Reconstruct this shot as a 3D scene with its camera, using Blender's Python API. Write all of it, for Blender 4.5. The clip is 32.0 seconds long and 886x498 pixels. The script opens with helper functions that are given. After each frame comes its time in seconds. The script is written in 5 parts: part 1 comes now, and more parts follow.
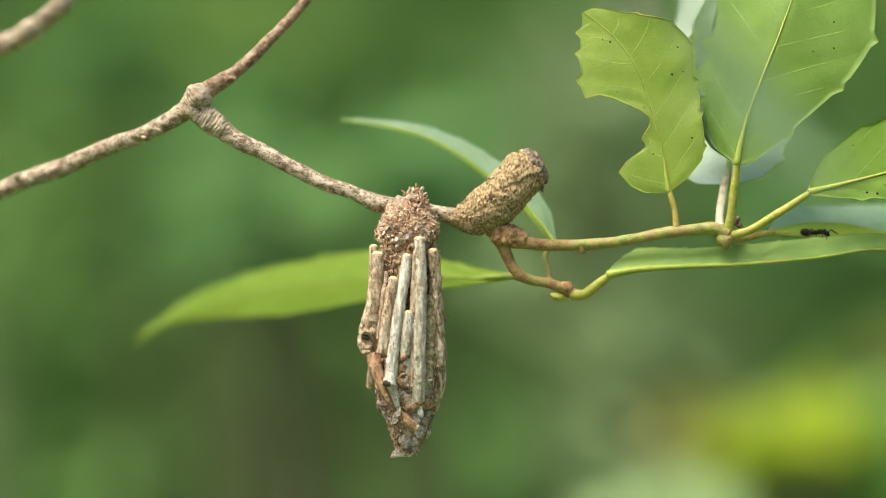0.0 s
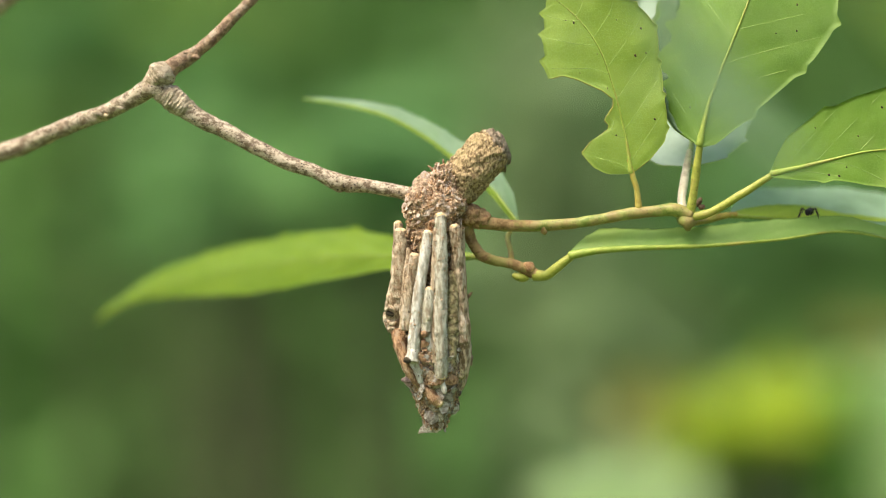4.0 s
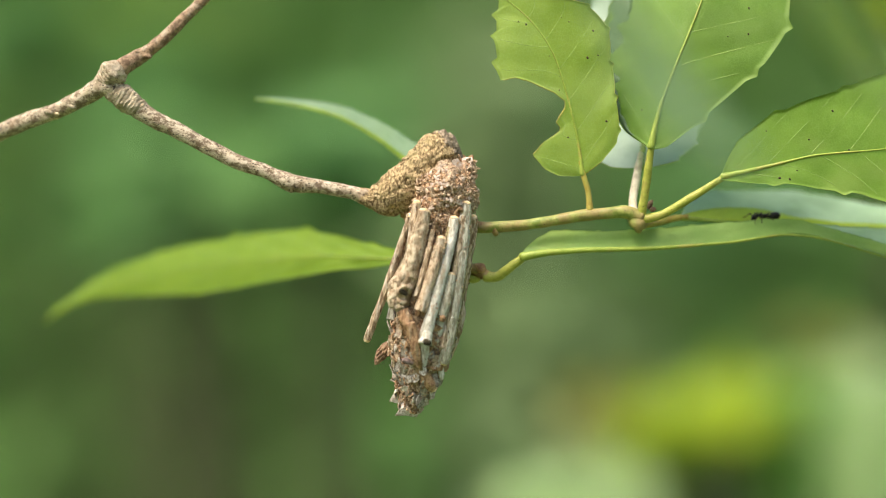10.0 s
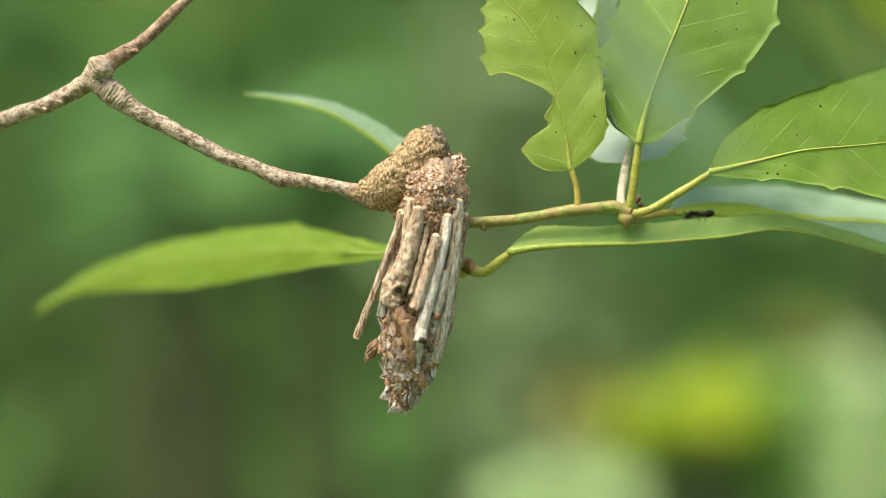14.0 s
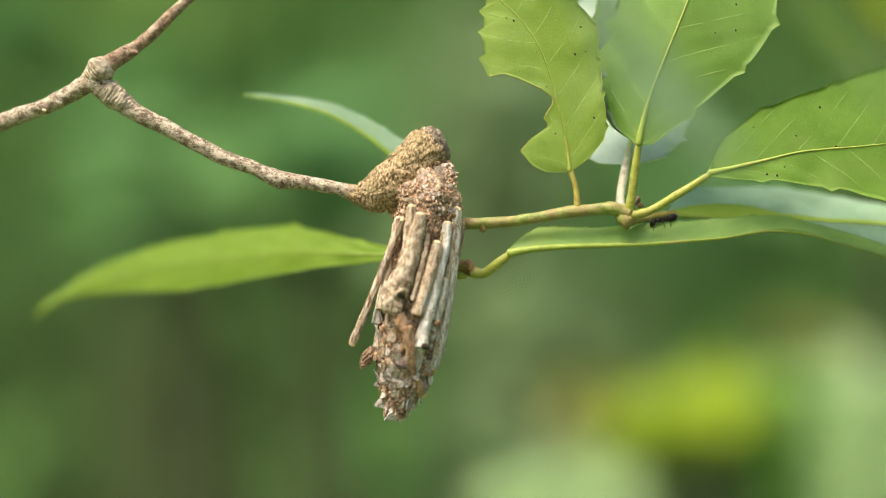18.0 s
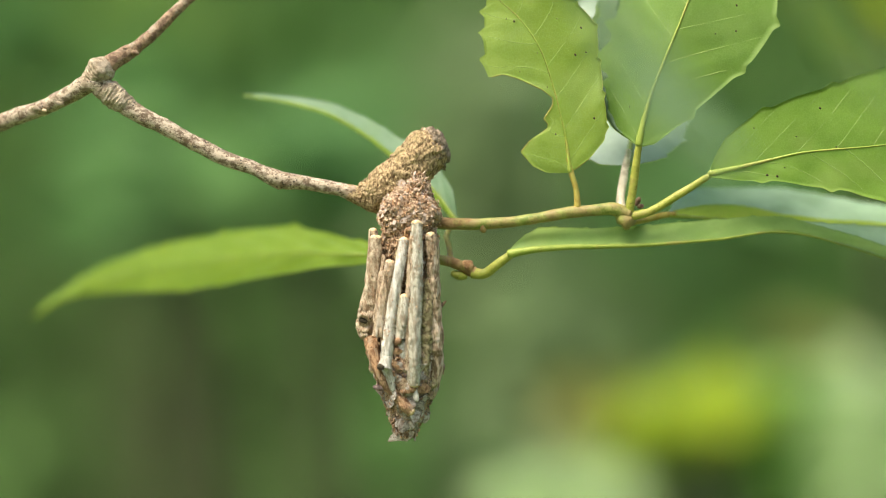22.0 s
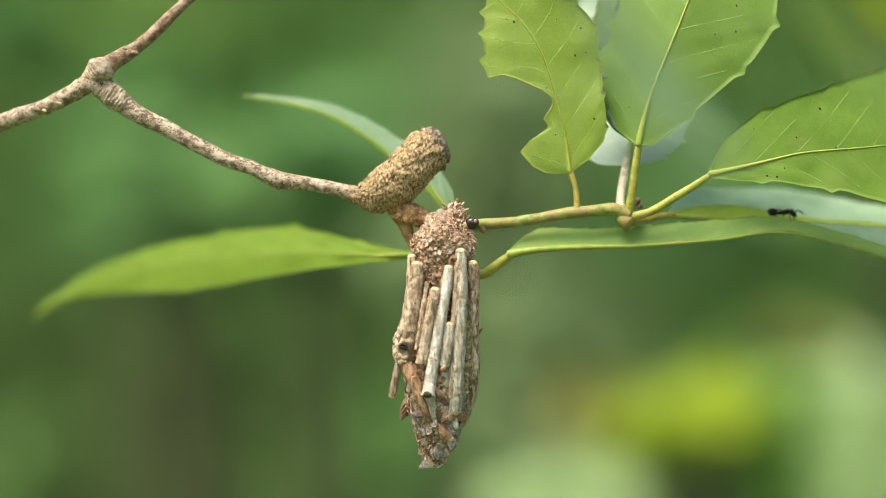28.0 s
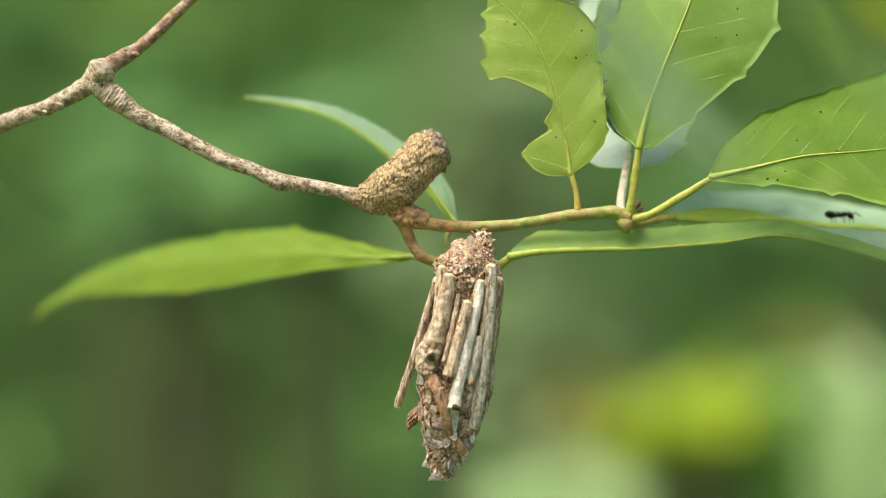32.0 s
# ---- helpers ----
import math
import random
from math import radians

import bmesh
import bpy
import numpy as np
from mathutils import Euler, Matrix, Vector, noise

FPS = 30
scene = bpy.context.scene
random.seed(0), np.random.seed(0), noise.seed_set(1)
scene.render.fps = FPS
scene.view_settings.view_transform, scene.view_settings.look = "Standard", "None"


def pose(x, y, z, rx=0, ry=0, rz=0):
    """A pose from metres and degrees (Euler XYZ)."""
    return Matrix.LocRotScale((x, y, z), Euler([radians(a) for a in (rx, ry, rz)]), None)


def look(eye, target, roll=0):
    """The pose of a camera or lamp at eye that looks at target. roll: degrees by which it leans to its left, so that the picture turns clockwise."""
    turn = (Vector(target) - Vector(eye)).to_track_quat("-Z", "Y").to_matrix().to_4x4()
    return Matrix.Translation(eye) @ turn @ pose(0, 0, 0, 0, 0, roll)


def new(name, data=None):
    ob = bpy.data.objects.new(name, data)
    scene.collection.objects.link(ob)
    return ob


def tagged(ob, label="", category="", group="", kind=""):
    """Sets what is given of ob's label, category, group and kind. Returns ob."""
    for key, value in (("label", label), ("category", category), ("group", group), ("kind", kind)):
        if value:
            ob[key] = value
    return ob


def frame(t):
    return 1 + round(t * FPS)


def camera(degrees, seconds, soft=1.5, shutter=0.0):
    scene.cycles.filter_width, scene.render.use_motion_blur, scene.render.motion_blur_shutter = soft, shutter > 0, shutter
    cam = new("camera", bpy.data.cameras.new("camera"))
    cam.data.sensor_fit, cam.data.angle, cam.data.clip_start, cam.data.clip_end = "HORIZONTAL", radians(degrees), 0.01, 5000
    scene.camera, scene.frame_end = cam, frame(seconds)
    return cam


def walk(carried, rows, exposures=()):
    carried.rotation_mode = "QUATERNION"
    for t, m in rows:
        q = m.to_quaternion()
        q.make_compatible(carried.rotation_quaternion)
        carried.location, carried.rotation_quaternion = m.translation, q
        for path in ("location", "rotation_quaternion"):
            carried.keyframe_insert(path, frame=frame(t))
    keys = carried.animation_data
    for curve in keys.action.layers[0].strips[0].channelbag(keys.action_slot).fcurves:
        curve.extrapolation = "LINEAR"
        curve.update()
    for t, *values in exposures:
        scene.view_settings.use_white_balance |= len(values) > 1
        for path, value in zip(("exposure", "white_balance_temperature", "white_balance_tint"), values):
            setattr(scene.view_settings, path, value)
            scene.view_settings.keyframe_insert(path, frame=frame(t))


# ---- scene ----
# All plan numbers are in millimetres about a point 1.5 m above the ground; y runs away from the eye.
MM = 0.001
BASE = Vector((0.0, 0.0, 1.5))
EYE = BASE + Vector((0.0, -370.5, 0.0)) * MM


def aim(pan, tilt, lean):
    """The camera on its tripod, turned to the right, up and clockwise by degrees."""
    return (Matrix.Translation(EYE) @ pose(0, 0, 0, 0, 0, -pan) @ pose(0, 0, 0, 90 + tilt) @ pose(0, 0, 0, 0, 0, -lean))


cam = camera(20.0, 32.0, soft=0.7)
cam.data.dof.use_dof = True
cam.data.dof.focus_distance = 0.3668
cam.data.dof.aperture_fstop = 6.5
walk(cam, [
    (0, aim(-2.250, 0.519, 0.644)),
    (0.5, aim(-2.080, 0.319, 0.510)),
    (1, aim(-1.741, 0.126, 0.644)),
    (1.5, aim(-1.437, 0.149, 0.599)),
    (2, aim(-1.428, 0.095, 0.702)),
    (2.5, aim(-1.420, -0.045, 0.704)),
    (3, aim(-1.406, 0.021, 0.515)),
    (3.5, aim(-1.400, 0.102, 0.310)),
    (5.5, aim(-1.374, -0.185, 0.447)),
    (6, aim(-1.364, -0.100, 0.342)),
    (6.5, aim(-1.363, -0.100, 0.278)),
    (7, aim(-1.361, -0.057, 0.224)),
    (7.5, aim(-1.370, -0.100, 0.284)),
    (8, aim(-1.255, -0.069, 0.146)),
    (8.5, aim(-0.371, -0.041, 0.158)),
    (9, aim(-0.345, -0.031, 0.198)),
    (9.5, aim(-0.311, 0.076, -0.005)),
    (10, aim(-0.284, 0.076, 0.012)),
    (10.5, aim(-0.216, 0.063, -0.044)),
    (11, aim(0.186, 0.137, -0.109)),
    (11.5, aim(0.133, 0.199, -0.137)),
    (12, aim(0.113, 0.161, -0.020)),
    (12.5, aim(0.032, 0.114, -0.062)),
    (13, aim(-0.010, 0.020, 0.007)),
    (13.5, aim(-0.011, -0.040, 0.062)),
    (14, aim(-0.011, -0.037, 0.020)),
    (14.5, aim(-0.011, -0.041, 0.019)),
    (16.5, aim(0.000, 0.001, 0.004)),
    (17, aim(0.009, -0.035, 0.056)),
    (17.5, aim(0.006, -0.009, 0.023)),
    (18, aim(-0.001, -0.009, 0.030)),
    (18.5, aim(0.001, -0.019, 0.005)),
    (19, aim(0.010, -0.015, -0.004)),
    (19.5, aim(0.002, -0.017, 0.021)),
    (20, aim(0.002, -0.017, 0.021)),
    (20.5, aim(-0.009, -0.006, -0.008)),
    (21, aim(-0.006, 0.000, 0.017)),
    (21.5, aim(-0.009, 0.017, -0.062)),
    (22, aim(-0.004, 0.004, -0.029)),
    (22.5, aim(-0.005, -0.009, 0.031)),
    (23, aim(-0.001, -0.017, 0.030)),
    (23.5, aim(0.004, 0.003, 0.026)),
    (24, aim(0.012, 0.010, -0.009)),
    (24.5, aim(0.005, 0.015, -0.046)),
    (25, aim(0.003, 0.030, -0.050)),
    (25.5, aim(0.006, 0.041, -0.076)),
    (27.5, aim(0.003, 0.019, -0.083)),
    (28, aim(0.001, 0.013, -0.039)),
    (28.5, aim(-0.002, 0.016, -0.045)),
    (29, aim(-0.000, -0.014, -0.012)),
    (29.5, aim(0.004, 0.047, -0.142)),
    (30, aim(-0.004, 0.050, -0.127)),
    (30.5, aim(-0.002, 0.019, -0.169)),
    (31, aim(-0.002, 0.039, -0.217)),
    (31.5, aim(-0.006, 0.039, -0.179)),
    (32, aim(-0.004, 0.062, -0.216)),
], exposures=[(0.0, 1.26, 6750, 10), (32.0, 1.26, 6750, 10)])

# ---- sky and sun: a bright overcast noon under trees ----
world = bpy.data.worlds.new("sky")
scene.world = world
world.use_nodes = True
wn = world.node_tree.nodes
sky = wn.new("ShaderNodeTexSky")
sky.sky_type = "NISHITA"
sky.sun_disc = False
sky.sun_elevation = radians(60)
sky.sun_rotation = radians(229)
sky.dust_density = 4.0
world.node_tree.links.new(sky.outputs[0], wn["Background"].inputs[0])
wn["Background"].inputs[1].default_value = 0.118
sun_data = bpy.data.lights.new("sun", "SUN")
sun_data.energy = 3.0
sun_data.angle = radians(38)
sun_data.color = (1.0, 0.93, 0.80)
sun = new("sun", sun_data)
sun.matrix_world = look((-0.52, -0.45, 1.2), (0, 0, 0))


# ---- materials ----
def surface(name, dark, light, scale, rough=0.8, bump=0.5, depth=0.15, stretch=(1, 1, 1), blotch=None, dots=None,
            flecks=None, vary=0.0, through_light=0.0, spec=0.3, net=None, island=0.0, metal=0.0, glow=None):
    """A grained surface. blotch, dots, flecks: (colour, size in mm, amount); a fourth number gathers dots into patches of that size. net: (colour, size in mm, amount) of fine veins."""
    m = bpy.data.materials.new(name)
    m.use_nodes = True
    nt = m.node_tree
    n, link = nt.nodes, nt.links.new
    b = n["Principled BSDF"]
    tc, mp = n.new("ShaderNodeTexCoord"), n.new("ShaderNodeMapping")
    mp.inputs["Scale"].default_value = stretch
    link(tc.outputs["Object"], mp.inputs[0])

    def noise_of(size, detail=4.0, rough_=0.6):
        t = n.new("ShaderNodeTexNoise")
        t.inputs["Scale"].default_value = 1.0 / (size * MM)
        t.inputs["Detail"].default_value = detail
        t.inputs["Roughness"].default_value = rough_
        link(mp.outputs[0], t.inputs["Vector"])
        return t.outputs["Fac"]

    def ramp(fac, lo, hi):
        r = n.new("ShaderNodeMapRange")
        r.interpolation_type = "SMOOTHSTEP"
        r.inputs["From Min"].default_value, r.inputs["From Max"].default_value = lo, hi
        link(fac, r.inputs["Value"])
        return r.outputs[0]

    def mix(fac, a, c):
        x = n.new("ShaderNodeMix")
        x.data_type = "RGBA"
        link(fac, x.inputs["Factor"])
        if isinstance(a, tuple):
            x.inputs["A"].default_value = (*a, 1)
        else:
            link(a, x.inputs["A"])
        x.inputs["B"].default_value = (*c, 1)
        return x.outputs["Result"]

    coarse, fine = noise_of(scale), noise_of(scale * 0.28, 5.0, 0.7)
    both = n.new("ShaderNodeMath")
    both.operation = "MULTIPLY_ADD"
    both.inputs[1].default_value = 0.62
    link(coarse, both.inputs[0])
    part_fine = n.new("ShaderNodeMath")
    part_fine.operation = "MULTIPLY"
    part_fine.inputs[1].default_value = 0.38
    link(fine, part_fine.inputs[0])
    link(part_fine.outputs[0], both.inputs[2])
    grain = both.outputs[0]
    col = mix(ramp(grain, 0.41, 0.58), dark, light)
    if blotch:
        weak = n.new("ShaderNodeMath")
        weak.operation = "MULTIPLY"
        weak.inputs[1].default_value = 0.6
        link(ramp(noise_of(blotch[1], 4.0), 0.62 - blotch[2] * 0.3, 0.72 - blotch[2] * 0.2), weak.inputs[0])
        col = mix(weak.outputs[0], col, blotch[0])
    if net:
        v = n.new("ShaderNodeTexVoronoi")
        v.feature = "DISTANCE_TO_EDGE"
        v.inputs["Scale"].default_value = 1.0 / (net[1] * MM)
        link(mp.outputs[0], v.inputs["Vector"])
        g = ramp(v.outputs["Distance"], 0.10, 0.0)
        a = n.new("ShaderNodeMath")
        a.operation = "MULTIPLY"
        a.inputs[1].default_value = net[2]
        link(g, a.inputs[0])
        col = mix(a.outputs[0], col, net[0])
        raised = n.new("ShaderNodeMath")
        raised.operation = "MULTIPLY_ADD"
        raised.inputs[1].default_value = 0.5
        link(g, raised.inputs[0])
        link(grain, raised.inputs[2])
        grain = raised.outputs[0]
    for spec_dots in (dots, flecks):
        if spec_dots:
            v = n.new("ShaderNodeTexVoronoi")
            v.inputs["Scale"].default_value = 1.0 / (spec_dots[1] * MM)
            link(mp.outputs[0], v.inputs["Vector"])
            spots = ramp(v.outputs["Distance"], spec_dots[2], spec_dots[2] * 0.6)
            if len(spec_dots) > 3:
                patchy = n.new("ShaderNodeMath")
                patchy.operation = "MULTIPLY"
                link(spots, patchy.inputs[0])
                link(ramp(noise_of(spec_dots[3], 2.0), 0.42, 0.58), patchy.inputs[1])
                spots = patchy.outputs[0]
            col = mix(spots, col, spec_dots[0])
    if vary or island:
        h = n.new("ShaderNodeHueSaturation")
        r = n.new("ShaderNodeMapRange")
        if island:
            src = n.new("ShaderNodeNewGeometry").outputs["Random Per Island"]
        else:
            src = n.new("ShaderNodeObjectInfo").outputs["Random"]
        amount = island or vary
        r.inputs["To Min"].default_value, r.inputs["To Max"].default_value = 1 - amount, 1 + amount
        link(src, r.inputs["Value"])
        link(r.outputs[0], h.inputs["Value"])
        link(col, h.inputs["Color"])
        col = h.outputs[0]
    link(col, b.inputs["Base Color"])
    b.inputs["Roughness"].default_value = rough
    b.inputs["Specular IOR Level"].default_value = spec
    b.inputs["Metallic"].default_value = metal
    if bump:
        bp = n.new("ShaderNodeBump")
        bp.inputs["Strength"].default_value = bump
        bp.inputs["Distance"].default_value = depth * MM
        link(grain, bp.inputs["Height"])
        link(bp.outputs[0], b.inputs["Normal"])
    if through_light:
        t, s = n.new("ShaderNodeBsdfTranslucent"), n.new("ShaderNodeMixShader")
        if glow:
            t.inputs["Color"].default_value = (*glow, 1)
        else:
            link(col, t.inputs["Color"])
        s.inputs[0].default_value = through_light
        link(b.outputs[0], s.inputs[1])
        link(t.outputs[0], s.inputs[2])
        link(s.outputs[0], n["Material Output"].inputs["Surface"])
    return m


BARK = surface("grey_brown_bark", (0.14, 0.092, 0.048), (0.57, 0.47, 0.335), 0.75, 0.6, 1.0, 0.3, stretch=(0.7, 1.0, 1.0), blotch=((0.19, 0.12, 0.06), 2.2, 0.4),
               dots=((0.015, 0.009, 0.006), 0.4, 0.34, 2.2), flecks=((0.15, 0.095, 0.055), 0.8, 0.17), spec=0.45)
BARK_RED = surface("reddish_bark", (0.12, 0.07, 0.036), (0.33, 0.22, 0.13), 1.1, 0.7, 0.6, 0.14, blotch=((0.42, 0.35, 0.25), 2.4, 0.3),
                   dots=((0.03, 0.017, 0.011), 0.36, 0.25, 2.0), spec=0.4)
BARK_FORK = surface("wrinkled_bark", (0.23, 0.175, 0.105), (0.47, 0.39, 0.27), 0.9, 0.75, 0.7, 0.2, blotch=((0.30, 0.25, 0.18), 2.5, 0.4),
                    dots=((0.03, 0.02, 0.013), 0.4, 0.2, 2.0), spec=0.4)
GALL = surface("flaky_gall_bark", (0.14, 0.088, 0.04), (0.51, 0.375, 0.20), 0.38, 0.9, 1.0, 0.3, stretch=(1.0, 1.0, 0.6), blotch=((0.34, 0.28, 0.13), 3.5, 0.3))
GALL_FLAKE = surface("gall_bark_flake", (0.20, 0.135, 0.065), (0.54, 0.41, 0.23), 0.4, 0.9, 0.6, 0.15, vary=0.3)
GALL_END = surface("dark_gall_end", (0.12, 0.09, 0.06), (0.34, 0.27, 0.19), 0.45, 0.95, 1.0, 0.35)
KNOB = surface("knob_bark", (0.25, 0.13, 0.055), (0.55, 0.345, 0.165), 0.8, 0.85, 0.8, 0.25, blotch=((0.19, 0.115, 0.06), 2.0, 0.3))
SHOOT = surface("green_shoot", (0.15, 0.20, 0.03), (0.29, 0.31, 0.075), 1.2, 0.5, 0.4, 0.14, blotch=((0.30, 0.18, 0.08), 4.5, 0.75),
                dots=((0.12, 0.08, 0.03), 0.6, 0.16), spec=0.35)
SHOOT_BROWN = surface("brown_shoot", (0.19, 0.11, 0.04), (0.37, 0.24, 0.10), 1.4, 0.7, 0.4, 0.12, blotch=((0.25, 0.27, 0.06), 3.5, 0.4))
STALK = surface("yellow_green_stalk", (0.25, 0.28, 0.035), (0.38, 0.385, 0.065), 1.3, 0.5, 0.25, 0.08, blotch=((0.32, 0.25, 0.07), 3.0, 0.3),
                dots=((0.14, 0.10, 0.03), 0.8, 0.14), spec=0.4)
STALK_ORANGE = surface("orange_stalk", (0.31, 0.225, 0.04), (0.42, 0.34, 0.07), 1.3, 0.5, 0.25, 0.08, blotch=((0.29, 0.32, 0.06), 3.0, 0.5), spec=0.4)
STALK_PALE = surface("pale_stalk", (0.70, 0.60, 0.42), (0.84, 0.75, 0.57), 1.3, 0.5, 0.25, 0.08, blotch=((0.40, 0.30, 0.16), 2.0, 0.3), spec=0.4)
WART = surface("corky_wart", (0.34, 0.25, 0.14), (0.58, 0.47, 0.31), 0.5, 0.8, 0.4, 0.1, vary=0.2)
BUD = surface("bud_scales", (0.11, 0.06, 0.035), (0.30, 0.19, 0.11), 0.6, 0.7, 0.5, 0.15)
VEIN = surface("leaf_vein", (0.30, 0.43, 0.10), (0.38, 0.50, 0.14), 1.5, 0.5, 0.1, 0.05, spec=0.3)
MIDRIB = surface("leaf_midrib", (0.23, 0.31, 0.04), (0.31, 0.375, 0.06), 1.5, 0.45, 0.15, 0.05, blotch=((0.36, 0.30, 0.07), 4.0, 0.25), spec=0.4)
LEAF_UNDER = surface("leaf_underside", (0.145, 0.265, 0.03), (0.20, 0.335, 0.046), 3.0, 0.48, 0.45, 0.06, blotch=((0.26, 0.36, 0.08), 9.0, 0.4),
                     net=((0.31, 0.44, 0.12), 0.42, 0.6), through_light=0.45, glow=(0.53, 0.74, 0.14))
LEAF_TOP = surface("leaf_upper_side", (0.12, 0.24, 0.07), (0.17, 0.30, 0.09), 3.0, 0.42, 0.3, 0.06, blotch=((0.14, 0.25, 0.06), 9.0, 0.3),
                   net=((0.20, 0.32, 0.11), 0.7, 0.35), through_light=0.42, glow=(0.56, 0.72, 0.17), spec=0.45)
# waxy side; the sky's pale reflection is painted into the base colour
LEAF_PALE = surface("waxy_leaf_side_sky_sheen", (0.33, 0.48, 0.33), (0.43, 0.59, 0.43), 3.0, 0.34, 0.3, 0.06, blotch=((0.18, 0.29, 0.17), 8.0, 0.4),
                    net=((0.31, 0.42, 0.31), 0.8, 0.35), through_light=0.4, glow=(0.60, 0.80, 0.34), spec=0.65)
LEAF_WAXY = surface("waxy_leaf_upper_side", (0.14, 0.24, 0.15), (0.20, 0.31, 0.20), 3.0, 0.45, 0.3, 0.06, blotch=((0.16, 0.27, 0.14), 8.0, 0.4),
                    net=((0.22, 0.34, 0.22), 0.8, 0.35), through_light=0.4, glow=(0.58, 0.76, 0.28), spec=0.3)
LEAF_DEEP = surface("deep_green_leaf_underside", (0.135, 0.24, 0.036), (0.18, 0.30, 0.05), 3.0, 0.5, 0.45, 0.06, blotch=((0.20, 0.31, 0.07), 9.0, 0.4),
                    net=((0.25, 0.38, 0.11), 0.42, 0.6), through_light=0.42, glow=(0.44, 0.64, 0.13))
# young yellow-green, its colour lightened to stand for light coming through the blade
LEAF_YOUNG_LIT = surface("backlit_yellow_green_underside", (0.42, 0.55, 0.06), (0.52, 0.63, 0.09), 3.0, 0.5, 0.3, 0.06, blotch=((0.46, 0.52, 0.07), 9.0, 0.35),
                     net=((0.40, 0.50, 0.13), 0.75, 0.5), through_light=0.5, glow=(0.66, 0.80, 0.16))
LEAF_FRESH = surface("fresh_leaf_underside", (0.265, 0.37, 0.05), (0.34, 0.45, 0.08), 3.0, 0.42, 0.5, 0.07, blotch=((0.32, 0.43, 0.11), 9.0, 0.4),
                     net=((0.37, 0.50, 0.16), 0.5, 0.6), through_light=0.45, glow=(0.60, 0.80, 0.17), spec=0.4)
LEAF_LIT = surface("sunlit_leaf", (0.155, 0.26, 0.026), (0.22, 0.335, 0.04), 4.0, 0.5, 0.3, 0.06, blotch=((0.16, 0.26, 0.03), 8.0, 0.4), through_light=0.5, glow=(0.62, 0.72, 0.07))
LEAF_STRIP = surface("folded_leaf_underside", (0.30, 0.44, 0.07), (0.40, 0.52, 0.085), 9.0, 0.45, 0.4, 0.06, blotch=((0.28, 0.40, 0.05), 14.0, 0.35),
                     net=((0.22, 0.36, 0.14), 0.8, 0.4), through_light=0.42, glow=(0.50, 0.70, 0.18), spec=0.4)
LEAF_MATT = surface("matt_green_leaf_side", (0.25, 0.40, 0.095), (0.33, 0.485, 0.135), 6.0, 0.42, 0.3, 0.06, blotch=((0.30, 0.42, 0.08), 9.0, 0.45), through_light=0.35, glow=(0.62, 0.80, 0.30))
# whiter still: stronger sky sheen put into the colour of the rear leaf
LEAF_SKY_SHEEN = surface("sky_whitened_leaf_side", (0.46, 0.58, 0.47), (0.56, 0.68, 0.57), 3.0, 0.34, 0.3, 0.06, blotch=((0.36, 0.48, 0.36), 8.0, 0.4), through_light=0.35, glow=(0.70, 0.85, 0.55), spec=0.6)
LEAF_DULL = surface("dull_grey_green_leaf", (0.09, 0.15, 0.075), (0.13, 0.20, 0.10), 3.0, 0.5, 0.3, 0.06, blotch=((0.10, 0.18, 0.07), 6.0, 0.4), through_light=0.15)
LEAF_SPOT = surface("leaf_spot", (0.03, 0.02, 0.012), (0.10, 0.06, 0.02), 0.3, 0.8, 0.2, 0.05)
LEAF_RIM = surface("browned_rim", (0.42, 0.37, 0.07), (0.52, 0.45, 0.10), 0.6, 0.7, 0.2, 0.05)


# ---- mesh builders ----
def mesh_of(verts, faces, smooth=True):
    me = bpy.data.meshes.new("mesh")
    me.from_pydata([tuple(v) for v in verts], [], faces)
    me.update()
    if smooth:
        me.shade_smooth()
    return me


def place(v):
    return BASE + Vector(v) * MM


def joined(name, me, material, parent, label="", kind=""):
    """One mesh object under a thing or part. Materials: one, or a list for the mesh's slots."""
    ob = new(name, me)
    if not me.materials:
        for m in (material if isinstance(material, (list, tuple)) else [material]):
            me.materials.append(m)
    if parent:
        ob.parent = parent
    return tagged(ob, label, kind=kind)


def thing(name, label, category, group="", at=(0, 0, 0), kind=""):
    ob = new(name)
    ob.empty_display_size = 0.005
    ob.location = at
    return tagged(ob, label, category, group, kind)


def spline(points, u, closed=False):
    """Catmull-Rom through points (tuples of any length) at u from 0 to 1."""
    k = len(points) - 1
    s = min(max(u, 0.0), 1.0) * k
    i = min(int(s), k - 1)
    f = s - i
    p = [np.array(points[min(max(j, 0), k)], float) for j in (i - 1, i, i + 1, i + 2)]
    return 0.5 * (2 * p[1] + (p[2] - p[0]) * f + (2 * p[0] - 5 * p[1] + 4 * p[2] - p[3]) * f * f
                  + (3 * p[1] - p[0] - 3 * p[2] + p[3]) * f ** 3)


def steps(pairs, u):
    """Linear reading of (u, value) pairs."""
    return float(np.interp(u, [a for a, _ in pairs], [b for _, b in pairs]))


